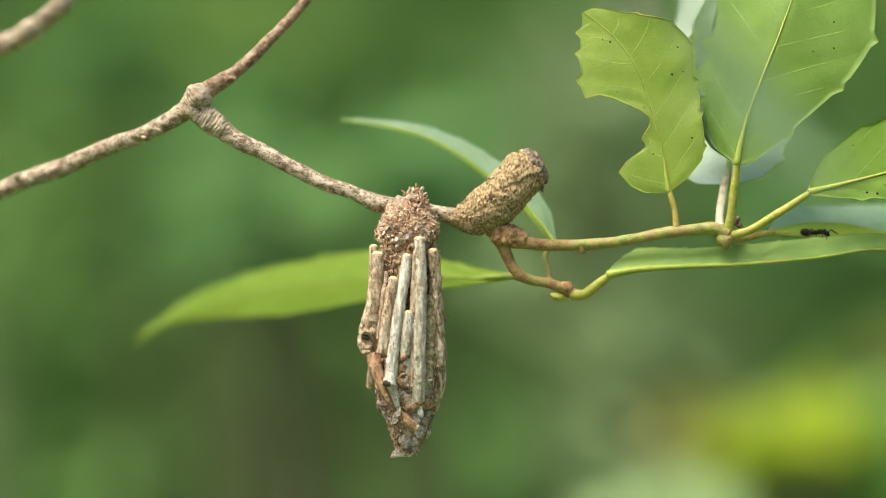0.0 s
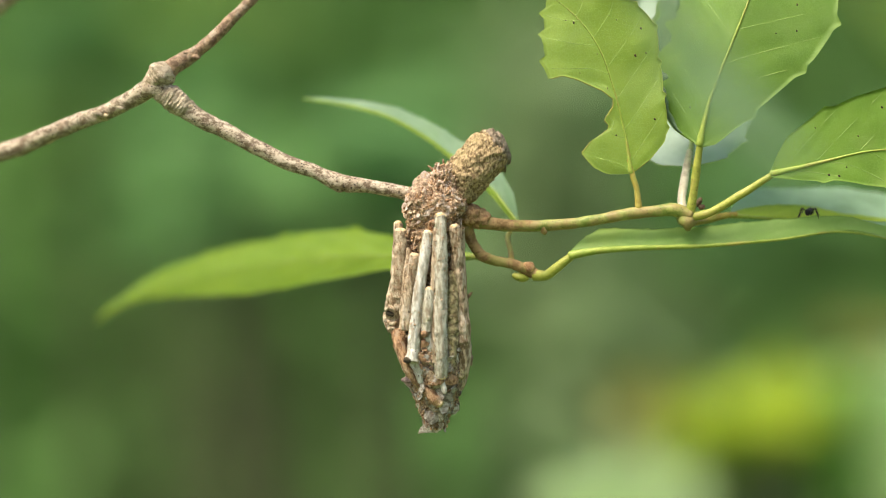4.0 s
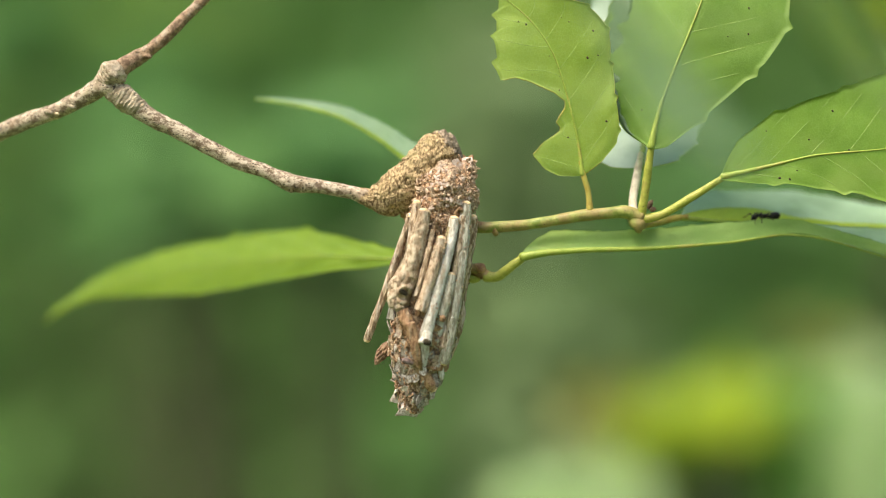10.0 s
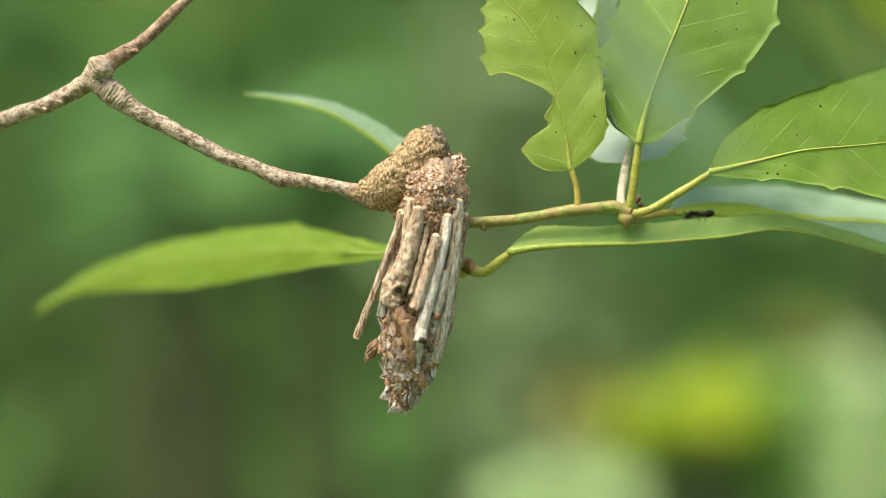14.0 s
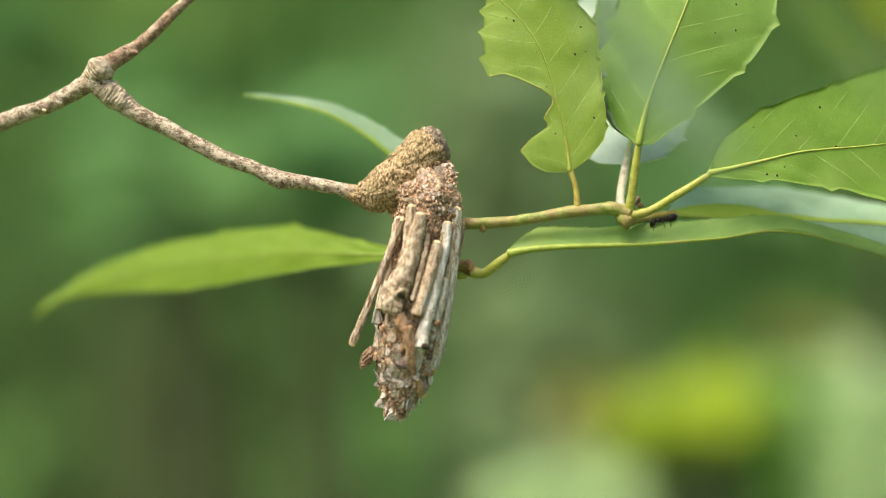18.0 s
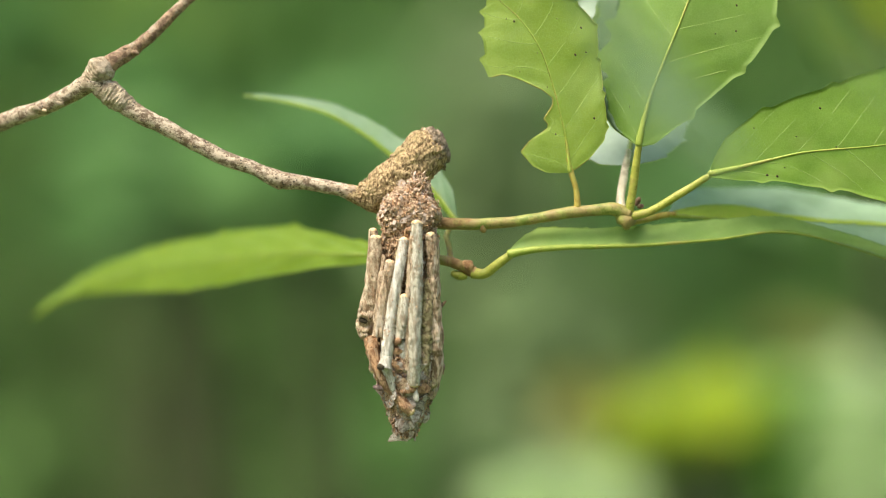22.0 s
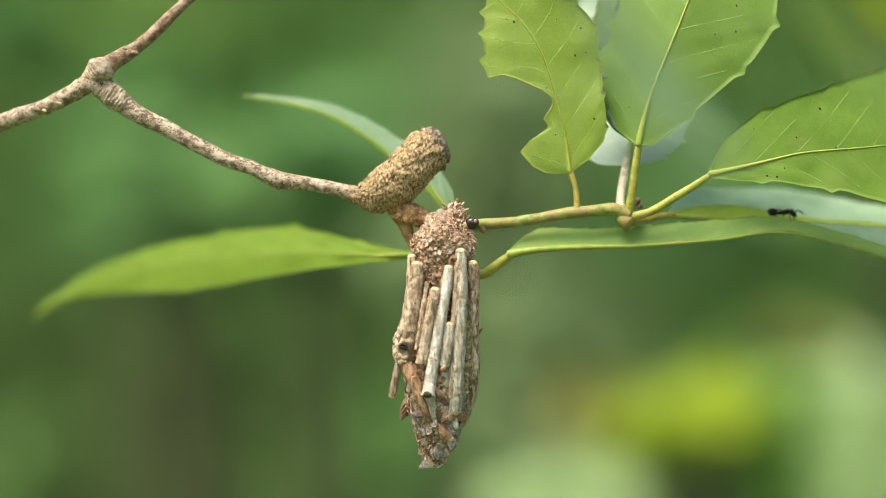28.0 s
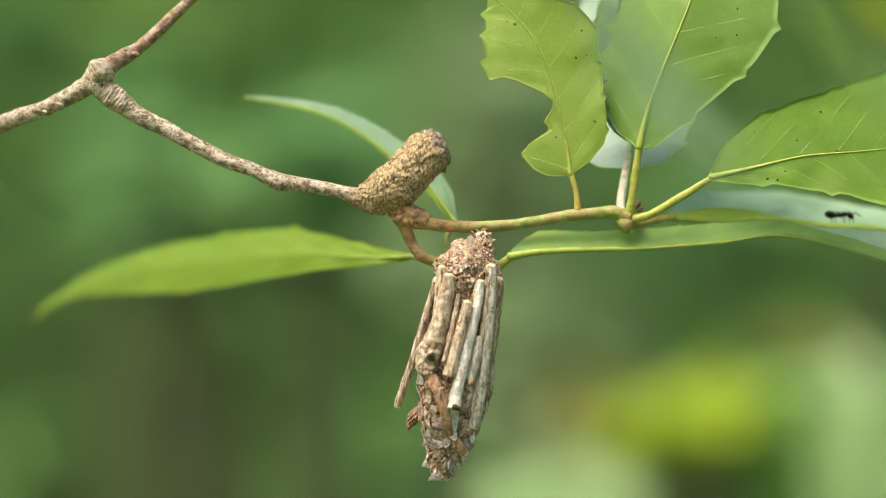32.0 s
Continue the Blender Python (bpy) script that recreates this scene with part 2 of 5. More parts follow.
def tube(path, radii, seg=14, rings=None, rough=0.0, freq=0.5, flat=1.0, seed=0, cap=0.35, origin=None, ridges=0, ridge=0.0,
         fine=0.0, grain=2.0, along=0.35, hoops=None):
    """A tapered, uneven stem along path (mm). rough: how uneven, as a share of its radius.
    fine: height in mm of flaky relief, grain: its grains per mm, along: how much it is drawn out along the stem. cap: roundness of the ends.
    hoops: (height in mm, number per mm) of wrinkles round the stem."""
    origin = BASE if origin is None else origin
    rings = rings or max(6, 5 * len(path))
    centre = [Vector(spline(path, i / (rings - 1))) for i in range(rings)]
    rad = [float(spline([(r,) for r in radii], i / (rings - 1))[0]) for i in range(rings)]
    verts, faces = [], []
    side = None
    off = Vector((seed * 13.7, seed * 5.1, seed * 3.3))
    run = 0.0
    for i, c in enumerate(centre):
        run += (c - centre[i - 1]).length if i else 0.0
        t = (centre[min(i + 1, rings - 1)] - centre[max(i - 1, 0)]).normalized()
        if side is None:
            side = t.cross(Vector((0.0, 1.0, 0.15))).normalized()
        side = (side - t * side.dot(t)).normalized()
        up = t.cross(side)
        for j in range(seg):
            a = 2 * math.pi * j / seg
            d = side * math.cos(a) * flat + up * math.sin(a)
            p = c + d * rad[i]
            k = 1 + rough * (noise.noise(p * freq + off) + 0.5 * noise.noise(p * freq * 2.7 + off))
            if ridges:
                k += ridge * math.cos(a * ridges + 2.0 * noise.noise(c * 0.3 + off))
            extra = 0.0
            if fine:
                w = Vector((run * along, math.cos(a) * rad[i], math.sin(a) * rad[i])) * grain + off
                e = noise.noise(w + Vector((0, 0, 3.0 * noise.noise(w * 0.35))))
                extra = fine * (0.9 * (0.5 - abs(e) * 1.6) + 0.5 * noise.noise(w * 2.3) + 0.3 * noise.noise(w * 5.1))
            if hoops:
                extra += hoops[0] * math.sin(2 * math.pi * run * hoops[1] + 2.2 * noise.noise(d * 1.3 + off) + 1.5 * noise.noise(p * 0.8 + off))
            verts.append(origin + (c + d * (rad[i] * k + extra)) * MM)
        if i:
            o = (i - 1) * seg
            faces += [(o + j, o + (j + 1) % seg, o + seg + (j + 1) % seg, o + seg + j) for j in range(seg)]
    for end, sign in ((0, -1), (rings - 1, 1)):
        t = (centre[1] - centre[0] if end == 0 else centre[-1] - centre[-2]).normalized() * sign
        o = end * seg
        inner = len(verts)
        for j in range(seg):
            p = Vector(verts[o + j])
            c = origin + centre[end] * MM
            verts.append(c + (p - c) * 0.7 + t * rad[end] * cap * MM)
        verts.append(origin + (centre[end] + t * rad[end] * cap * 1.2) * MM)
        tip = len(verts) - 1
        for j in range(seg):
            k = (j + 1) % seg
            q = [(o + j, o + k, inner + k, inner + j), (inner + j, inner + k, tip)]
            if end == 0:
                q = [tuple(reversed(f)) for f in q]
            faces += q
    return mesh_of(verts, faces)


def blob(centre, radii, turn=(0, 0, 0), rough=0.2, freq=0.6, seg=14, rings=9, seed=0, origin=None, taper=0.0):
    """An uneven rounded body; its long axis is its local x. taper: narrower towards +x."""
    origin = BASE if origin is None else origin
    m = Euler([radians(a) for a in turn]).to_matrix()
    off = Vector((seed * 7.3, seed * 11.9, seed * 2.1))
    verts, faces = [], []
    for i in range(rings + 1):
        th = math.pi * i / rings
        for j in range(seg):
            a = 2 * math.pi * j / seg
            x = -math.cos(th)
            s = math.sin(th) * (1 - taper * (x + 1) / 2)
            d = Vector((x * radii[0], s * math.cos(a) * radii[1], s * math.sin(a) * radii[2]))
            p = Vector(centre) + m @ d
            k = 1 + rough * (noise.noise(p * freq + off) + 0.5 * noise.noise(p * freq * 2.5 + off))
            verts.append(origin + (Vector(centre) + m @ (d * k)) * MM)
        if i:
            o = (i - 1) * seg
            faces += [(o + j, o + seg + j, o + seg + (j + 1) % seg, o + (j + 1) % seg) for j in range(seg)]
    return mesh_of(verts, faces)


def plate(centre, facing, size, seed=0, thick=0.06, long=1.6, origin=None, lift=0.0):
    """A thin curled scrap of bark or leaf with an uneven outline, lying against a surface that faces along facing."""
    origin = BASE if origin is None else origin
    rnd = random.Random(seed)
    n = Vector(facing).normalized()
    a = n.cross(Vector((0.3, 0.1, 1.0))).normalized()
    a.rotate(Matrix.Rotation(rnd.uniform(0, 6.28), 3, n))
    n = (n + a * lift).normalized()
    a = (a - n * a.dot(n)).normalized()
    b = n.cross(a)
    pts = []
    for k in range(9):
        t = 2 * math.pi * k / 9
        r = size * rnd.uniform(0.65, 1.15)
        x, y = math.cos(t) * r * long, math.sin(t) * r
        pts.append(Vector(centre) + a * x + b * y - n * (0.22 * y * y / size) + n * rnd.uniform(-0.05, 0.05) * size)
    verts = [origin + (p + n * thick) * MM for p in pts] + [origin + (p - n * thick) * MM for p in pts]
    verts += [origin + (Vector(centre) + n * thick * 1.4) * MM, origin + (Vector(centre) - n * thick) * MM]
    faces = [(k, (k + 1) % 9, 18) for k in range(9)] + [(9 + (k + 1) % 9, 9 + k, 19) for k in range(9)]
    faces += [(k, 9 + k, 9 + (k + 1) % 9, (k + 1) % 9) for k in range(9)]
    return mesh_of(verts, faces, False)


# ---- ground ----
GROUND = surface("leaf_litter_ground", (0.05, 0.07, 0.02), (0.10, 0.15, 0.04), 300.0, 0.95, 0.5, 20.0, blotch=((0.06, 0.10, 0.03), 900.0, 0.4))
bm = bmesh.new()
bmesh.ops.create_grid(bm, x_segments=60, y_segments=60, size=300.0)
for v in bm.verts:
    d = math.hypot(v.co.x, v.co.y)
    v.co.z = 0.06 * noise.noise(v.co * 0.8) + (0.5 * noise.noise(v.co * 0.03) if d > 25 else 0.0)
me = bpy.data.meshes.new("ground")
bm.to_mesh(me)
bm.free()
me.shade_smooth()
tagged(joined("ground", me, GROUND, None, "forest floor covered in dark leaf litter and moss"), category="ground", kind="structure")


# ---- the oak twig with its gall and leaves ----
branch = thing("oak_sapling", "young oak with a galled grey-brown twig and toothed green leaves", "oak sapling", at=BASE)


def part(name, me, material, parent, label=""):
    """A mesh in world places, hung under its thing or part."""
    ob = joined(name, me, material, None, label)
    off = Vector((0, 0, 0))
    p = parent
    while p:
        off += p.location
        p = p.parent
    ob.data.transform(Matrix.Translation(-off))
    ob.parent = parent
    return ob


part("main_stem", tube([(-420.0, 60.0, -40.0), (-300.0, 42.0, -8.0), (-190.0, 28.0, 6.0), (-96.84, 16, 9.65), (-85.52, 12, 12.30), (-79.08, 10, 14.63), (-72.70, 8, 16.43), (-66.21, 5, 18.83), (-62.67, 4, 20.05), (-58.72, 3, 21.34), (-54.72, 1.5, 23.18), (-52.00, 0, 24.50), (-50.33, 0, 24.25)],
                              [1.5, 1.45, 1.5, 1.3, 1.32, 1.3, 1.2, 1.25, 1.45, 1.6], 30, 320, 0.13, 0.42, seed=1, fine=0.035, grain=1.2), BARK, branch)
part("upper_stem", tube([(-50.50, 0, 26.08), (-49.00, 0, 27.42), (-46.96, 1, 28.83), (-45.46, 1, 29.83), (-43.01, 1.5, 31.88), (-40.55, 2, 34.43), (-37.72, 3, 37.38), (-33.61, 4, 42.20)],
                                  [1.7, 1.3, 1.15, 0.95, 0.92, 0.85, 0.8, 0.75], 30, 240, 0.13, 0.55, seed=2, fine=0.045, grain=1.6), BARK_RED, branch)
part("fork", tube([(-53.00, 0, 24.25), (-51.58, 0, 25.25), (-50.28, -0.4, 26.55), (-49.60, -0.5, 27.38)], [1.1, 1.75, 2.0, 1.35], 48, 90, 0.2, 0.6, seed=3, fine=0.07, grain=1.3, along=0.6, hoops=(0.035, 1.7)), BARK_FORK, branch)
part("fork_collar", tube([(-51.33, 0, 24.42), (-49.08, 0, 23.00), (-47.42, 0, 21.75), (-46.00, 0, 20.50)], [1.5, 1.75, 1.68, 1.1], 48, 90, 0.16, 0.8, seed=4, fine=0.06, grain=1.3, along=0.6, hoops=(0.035, 1.9)), BARK_FORK, branch)
part("side_stem", tube([(-48.25, 0, 22.42), (-45.33, 0, 20.17), (-41.17, 0, 18.08), (-37.00, 0, 15.83), (-32.00, 0, 13.33), (-27.83, 0, 11.83), (-24.17, 0, 10.25), (-20.33, 0, 9.75), (-16.17, 0, 9.00), (-12.00, 0, 7.92)],
                             [1.5, 1.3, 1.22, 1.1, 1.08, 1.05, 1.25, 1.02, 1.02, 1.25], 30, 420, 0.12, 0.42, seed=5, fine=0.03, grain=1.2), BARK, branch)
# little corky warts along the bark
random.seed(5)
for path, r, n in (([(-66.21, 5, 18.83), (-62.67, 4, 20.05), (-58.72, 3, 21.34), (-54.72, 1.5, 23.18)], 1.12, 9),
                   ([(-46.96, 1, 28.83), (-43.01, 1.5, 31.88), (-37.72, 3, 37.38)], 0.88, 6),
                   ([(-45.33, 0, 20.17), (-41.17, 0, 18.08), (-37.00, 0, 15.83), (-32.00, 0, 13.33), (-27.83, 0, 11.83), (-24.17, 0, 10.25), (-20.33, 0, 9.75), (-16.17, 0, 9.00)], 0.98, 22)):
    for i in range(n):
        c = Vector(spline(path, (i + random.random()) / n))
        a = random.uniform(-0.7, math.pi + 0.9)
        part("wart", blob(c + Vector((0, -math.sin(a), math.cos(a))) * r * 0.97, (random.uniform(0.16, 0.36), 0.17, 0.17), (0, 25, 0), 0.2, 2.0, 8, 5, i),
             (BARK_FORK, WART, BARK, WART)[i % 4], branch)
for c, r, mt in (((-60.33, 1.6, 20.75), 0.5, BARK_FORK), ((-46.30, -0.8, 20.95), 0.5, BARK_FORK), ((-24.46, -0.2, 9.55), 0.8, BARK), ((-23.62, -0.4, 9.65), 0.6, BARK_FORK), ((-41.10, 0, 18.75), 0.7, BARK),
                 ((-62.40, 3.0, 20.75), 0.4, BARK_FORK), ((-56.70, 1.3, 21.55), 0.5, BARK_FORK), ((-59.10, 1.7, 20.55), 0.3, WART), ((-46.25, -0.9, 21.65), 0.42, WART), ((-45.55, 0.3, 28.95), 0.5, BARK_RED),
                 ((-37.10, -0.9, 15.45), 0.28, WART), ((-23.45, -0.7, 9.75), 0.36, WART), ((-47.0, 0.2, 29.6), 0.3, BARK_RED), ((-50.6, -1.7, 27.0), 0.5, BARK_FORK), ((-79.7, 8.6, 15.2), 0.5, BARK_FORK)):
    part("bud_scar", blob(c, (r * 1.3, r * 0.9, r * 0.9), (0, 20, 0), 0.3, 1.5, 12, 8, int(c[0])), mt, branch)

# gall: a thick swelling with flaky bark, cut off blunt and dark at its end
gall = part("gall", tube([(-14.33, 0, 8.58), (-12.33, 0, 7.92), (-10.17, 0, 8.00), (-7.83, -0.2, 9.25), (-5.66, -0.4, 10.99), (-3.83, -0.4, 12.90), (-2.50, -0.2, 14.33), (-1.67, 0, 15.25)],
                         [1.0, 1.5, 2.7, 3.35, 3.4, 3.35, 3.3, 3.15], 170, 300, 0.13, 0.55, seed=7, cap=0.3, fine=0.14, grain=2.8, along=0.2), GALL, branch, "swollen stem gall with flaky ochre bark")
part("gall_end", tube([(-2.33, 0, 14.2), (-1.2, 0, 14.95), (-0.35, 0, 15.3), (0.15, 0, 15.5)], [2.95, 2.95, 2.6, 2.0], 60, 50, 0.25, 1.2, seed=8, cap=0.2, fine=0.3, grain=1.3, along=1.0), GALL_END, gall,
     "blunt dark end of the gall")
# flakes of bark standing proud of the gall
random.seed(11)
for i in range(560):
    u = random.uniform(0.1, 0.98)
    c = Vector(spline([(-12.33, 0, 7.92), (-10.17, 0, 8.00), (-7.83, -0.2, 9.25), (-5.66, -0.4, 10.99), (-3.83, -0.4, 12.90), (-2.33, -0.2, 14.58), (-1.00, 0, 15.92)], u))
    r = float(np.interp(u, (0, 0.17, 0.33, 0.5, 0.67, 0.83, 1), (1.5, 2.6, 3.3, 3.4, 3.3, 3.1, 2.6)))
    a = random.uniform(0, 2 * math.pi)
    ax = Vector((0.75, 0, 0.66))
    s = Vector((-0.66, 0, 0.75))
    d = (s * math.cos(a) + Vector((0, -1, 0)) * math.sin(a))
    part("bark_flake", plate(c + d * r * 1.01, d, random.uniform(0.12, 0.3), i, 0.03, random.uniform(1.4, 2.6), None, random.uniform(0.05, 0.5)), GALL_FLAKE, gall)

# knob under the gall, where the green shoot and the side shoot begin
part("knob", blob((-5.16, -0.3, 5.25), (2.2, 1.7, 1.75), (0, 10, 0), 0.35, 0.9, 40, 26, 3), KNOB, branch)
part("knob", blob((-3.50, -0.2, 4.83), (1.5, 1.35, 1.45), (0, 20, 0), 0.35, 1.1, 36, 24, 4), KNOB, branch)
part("shoot_base", tube([(-7.00, 0, 6.58), (-6.00, 0, 5.75), (-5.17, 0, 4.92)], [1.5, 1.6, 1.5], 30, 30, 0.25, 0.9, seed=9, fine=0.2, grain=1.6, along=1.0), KNOB, branch)
shoot = part("green_shoot", tube([(-4.08, 0, 4.58), (-2.00, 0, 4.08), (1.33, 0, 3.67), (5.50, 0, 3.75), (9.67, 0, 4.00), (13.83, 0, 4.58), (18.00, 0, 5.33), (22.17, 0, 5.75), (25.08, 0, 5.92), (27.33, 0, 5.08)],
                                 [1.2, 0.95, 0.82, 0.85, 0.8, 0.8, 0.85, 0.85, 1.0, 1.1], 24, 240, 0.09, 0.5, seed=10, fine=0.04, grain=1.8), SHOOT, branch, "green shoot speckled with brown")
part("bark_sleeve", tube([(-4.1, -0.02, 4.62), (-2.0, -0.02, 4.14), (1.33, -0.02, 3.74), (4.2, 0, 3.76)], [1.22, 0.99, 0.86, 0.8], 24, 90, 0.1, 0.5, seed=10, fine=0.05, grain=1.8), SHOOT_BROWN, shoot, "brown bark skin running out on the green shoot")
part("bud", blob((5.75, -0.1, 3.35), (0.62, 0.7, 0.95), (0, -25, 0), 0.25, 1.3, 18, 12, 5), SHOOT_BROWN, shoot)
part("bud", blob((28.74, 1, 7.02), (0.75, 0.45, 0.45), (0, -60, 0), 0.25, 1.5, 10, 7, 6), BUD, shoot)
part("bud", blob((29.13, 0.6, 6.34), (0.5, 0.38, 0.38), (0, -30, 0), 0.25, 1.5, 10, 7, 7), BUD, shoot)
part("node", blob((26.93, 0.2, 4.45), (1.75, 1.3, 1.3), (0, 65, 0), 0.3, 0.9, 24, 16, 8), SHOOT, shoot)
side = part("side_shoot", tube([(-5.84, 0.2, 5.09), (-5.17, 0.4, 2.42), (-3.84, 0.6, -0.08), (-2.00, 0.8, -1.25), (0.50, 1, -1.75), (2.59, 1, -2.42), (4.51, 1, -3.43)],
                               [1.35, 0.85, 0.8, 0.75, 0.72, 0.8, 0.85], 24, 140, 0.12, 0.7, seed=12, fine=0.07, grain=1.8), SHOOT_BROWN, branch, "thin brown side shoot")
part("bud", blob((3.67, 0.6, -2.42), (1.0, 0.85, 0.8), (0, 40, 0), 0.25, 1.2, 12, 8, 9), KNOB, side)
part("bud", blob((2.34, 1.2, -3.85), (1.3, 0.8, 0.7), (0, 10, 0), 0.15, 1.2, 12, 8, 10), STALK, side)


def leaf(label, stalk, stalk_r, stalk_mat, mid, left, right, dirs_l, dirs_r, teeth=(), veins=6, flip=False, curl=(0.0, 0.0),
         wave=0.3, seed=0, spots=0, rim=False, tooth=0.7, nu=110, nv=12, vein_r=0.05, owner=None, upper=None, lower=None,
         rib=0.95, slant=0.15, relief=0.03, left_tooth=None, eaten=None, right_side=None, turned=None):
    """A toothed leaf. mid: its midrib from base to tip; left, right: half widths as (u, mm); dirs: which way each half
    lies, base to tip.
    The upper side faces forward x right unless flip. right_side: another look for the right half.
    turned: (u from, u to, mm) of a raised dull strip along the left margin."""
    rnd = random.Random(seed)
    cen = [Vector(spline(mid, i / (nu - 1))) for i in range(nu)]

    def half_point(i, s, f):
        u = i / (nu - 1)
        d = Vector(spline(dirs_l if s < 0 else dirs_r, u))
        w = max(steps(left if s < 0 else right, u), 0.02)
        bite = left_tooth if s < 0 and left_tooth is not None else tooth
        if bite and 0.04 < u < 0.97:
            ph = (u * (teeth or 11)) % 1.0
            w += bite * (0.3 * math.sin(math.pi * ph) + max(0.0, 1 - abs(ph - 0.86) / 0.13) - 0.4) * f ** 3 * min(1, w / 4)
        t = (cen[min(i + 1, nu - 1)] - cen[max(i - 1, 0)]).normalized()
        nrm = t.cross(d).normalized() * (1 if s > 0 else -1)
        x = w * f
        p = cen[i] + d * x + t * (0.28 * x)
        p += nrm * ((curl[0] if s < 0 else curl[1]) * f * f * w * 0.1 + wave * noise.noise(p * 0.16 + Vector((seed, 0, 0))) * f
                    - relief * math.cos((u - slant * f) * veins / 0.86 * 2 * math.pi) * min(1, f * 4))
        return p
    rows = []
    for i in range(nu):
        rows.append([half_point(i, -1, 1 - j / nv) for j in range(nv)] + [cen[i].copy()] + [half_point(i, 1, (j + 1) / nv) for j in range(nv)])
    m = 2 * nv + 1
    base_n = []
    for i in range(nu):
        for j in range(m):
            a = rows[min(i + 1, nu - 1)][j] - rows[max(i - 1, 0)][j]
            b = rows[i][min(j + 1, m - 1)] - rows[i][max(j - 1, 0)]
            k = a.cross(b)
            base_n.append(k.normalized() if k.length > 1e-9 else Vector((0, -1, 0)))
    th = 0.11
    verts = [place(rows[i][j] + base_n[i * m + j] * th) for i in range(nu) for j in range(m)]
    verts += [place(rows[i][j] - base_n[i * m + j] * th) for i in range(nu) for j in range(m)]
    q = nu * m
    faces, mats = [], []
    for i in range(nu - 1):
        for j in range(m - 1):
            a, b, c, d = i * m + j, i * m + j + 1, (i + 1) * m + j + 1, (i + 1) * m + j
            faces += [(a, d, c, b), (q + a, q + b, q + c, q + d)]
            mats += [3, 3] if right_side and j >= nv else [0, 1]
    edge = [(i * m, (i + 1) * m) for i in range(nu - 1)] + [((i + 1) * m + m - 1, i * m + m - 1) for i in range(nu - 1)]
    edge += [(j + 1, j) for j in range(m - 1)] + [((nu - 1) * m + j, (nu - 1) * m + j + 1) for j in range(m - 1)]
    for a, b in edge:
        faces.append((a, b, q + b, q + a))
        mats.append(2)
    me = mesh_of(verts, faces)
    upper, lower = upper or LEAF_TOP, lower or LEAF_UNDER
    for mt in ((lower, upper) if flip else (upper, lower)):
        me.materials.append(mt)
    me.materials.append(LEAF_RIM if rim else VEIN)
    if right_side:
        me.materials.append(right_side)
    me.polygons.foreach_set("material_index", mats)
    ob = part("leaf", me, None, owner or branch, label)
    under = 1 if flip else -1

    def on(u, s, f, out=0.1):
        x, y = min(max(u, 0), 0.999) * (nu - 1), nv + s * f * nv
        i, j = int(x), min(int(y), m - 2)
        p, q_ = x - i, y - j
        c = rows[i][j].lerp(rows[i][j + 1], q_).lerp(rows[i + 1][j].lerp(rows[i + 1][j + 1], q_), p)
        return c + base_n[i * m + j] * under * out
    if turned:
        strip, span = [], turned[1] - turned[0]
        for k in range(90):
            w = k / 89
            u = turned[0] + span * w
            ph = (u * 24) % 1.0
            wide = turned[2] * (math.sin(math.pi * min(w * 1.5 + 0.12, 1.0) * 0.5) if w < 0.55 else math.cos((w - 0.55) / 0.45 * 1.4)) + 0.35 * ph
            c = rows[min(int(u * (nu - 1)), nu - 1)]
            a = c[0]
            d = (c[nv] - a).normalized()
            out = Vector((0, -1, 0))
            strip.append([a + out * 0.1, a + d * wide * 0.4 + out * 0.75, a + d * wide * 0.8 + out * 0.8, a + d * wide + out * 0.55])
        vs = [place(p) for r in strip for p in r] + [place(p + Vector((0, 0.12, 0))) for r in strip for p in r]
        o = 4 * len(strip)
        fs = []
        for k in range(len(strip) - 1):
            for j in range(3):
                a, b = 4 * k + j, 4 * k + j + 1
                fs += [(a, b, b + 4, a + 4), (o + a, o + a + 4, o + b + 4, o + b)]
            fs += [(4 * k, 4 * k + 4, o + 4 * k + 4, o + 4 * k), (4 * k + 3, o + 4 * k + 3, o + 4 * k + 7, 4 * k + 7)]
        part("turned_margin", mesh_of(vs, fs), LEAF_DULL, ob, "raised dull grey-green strip along the left margin")
    # midrib stands out on the underside
    part("midrib", tube([on(k / 11, 0, 0, 0.12) for k in range(12)], [max(0.07, stalk_r * (rib * (1 - 0.92 * (k / 11) ** 0.6) + max(0.0, 0.95 - rib) * max(0.0, 1 - k / 3) ** 2)) for k in range(12)], 8, 60), MIDRIB, ob)
    part("stalk", tube(stalk, [stalk_r * 1.25] + [stalk_r] * (len(stalk) - 2) + [stalk_r * 0.72], 12, 30, 0.08, 0.8, seed=seed), stalk_mat, ob)
    if vein_r:
        for k in range(veins):
            for s in (-1, 1):
                u0 = 0.02 + 0.86 * (k + (0.25 if s > 0 else 0)) / veins
                pts = []
                for f in (0.0, 0.2, 0.4, 0.6, 0.8, 0.93):
                    u = u0 + slant * f + 0.03 * f * f
                    if u < 0.99:
                        pts.append(on(u, s, f, 0.10))
                if len(pts) > 3 and (pts[-1] - pts[0]).length > 1.5:
                    part("side_vein", tube(pts, [vein_r * 1.3] + [vein_r * 0.8] * (len(pts) - 2) + [vein_r * 0.3], 5, 14), VEIN, ob)
    if eaten:
        part("browned_edge", tube([on(eaten[0] + (eaten[1] - eaten[0]) * k / 40, -1, 1.0, 0.0) for k in range(41)], [0.08] * 41, 6, 120, 0.6, 1.4, seed=seed), LEAF_RIM, ob, "browned eaten edge")
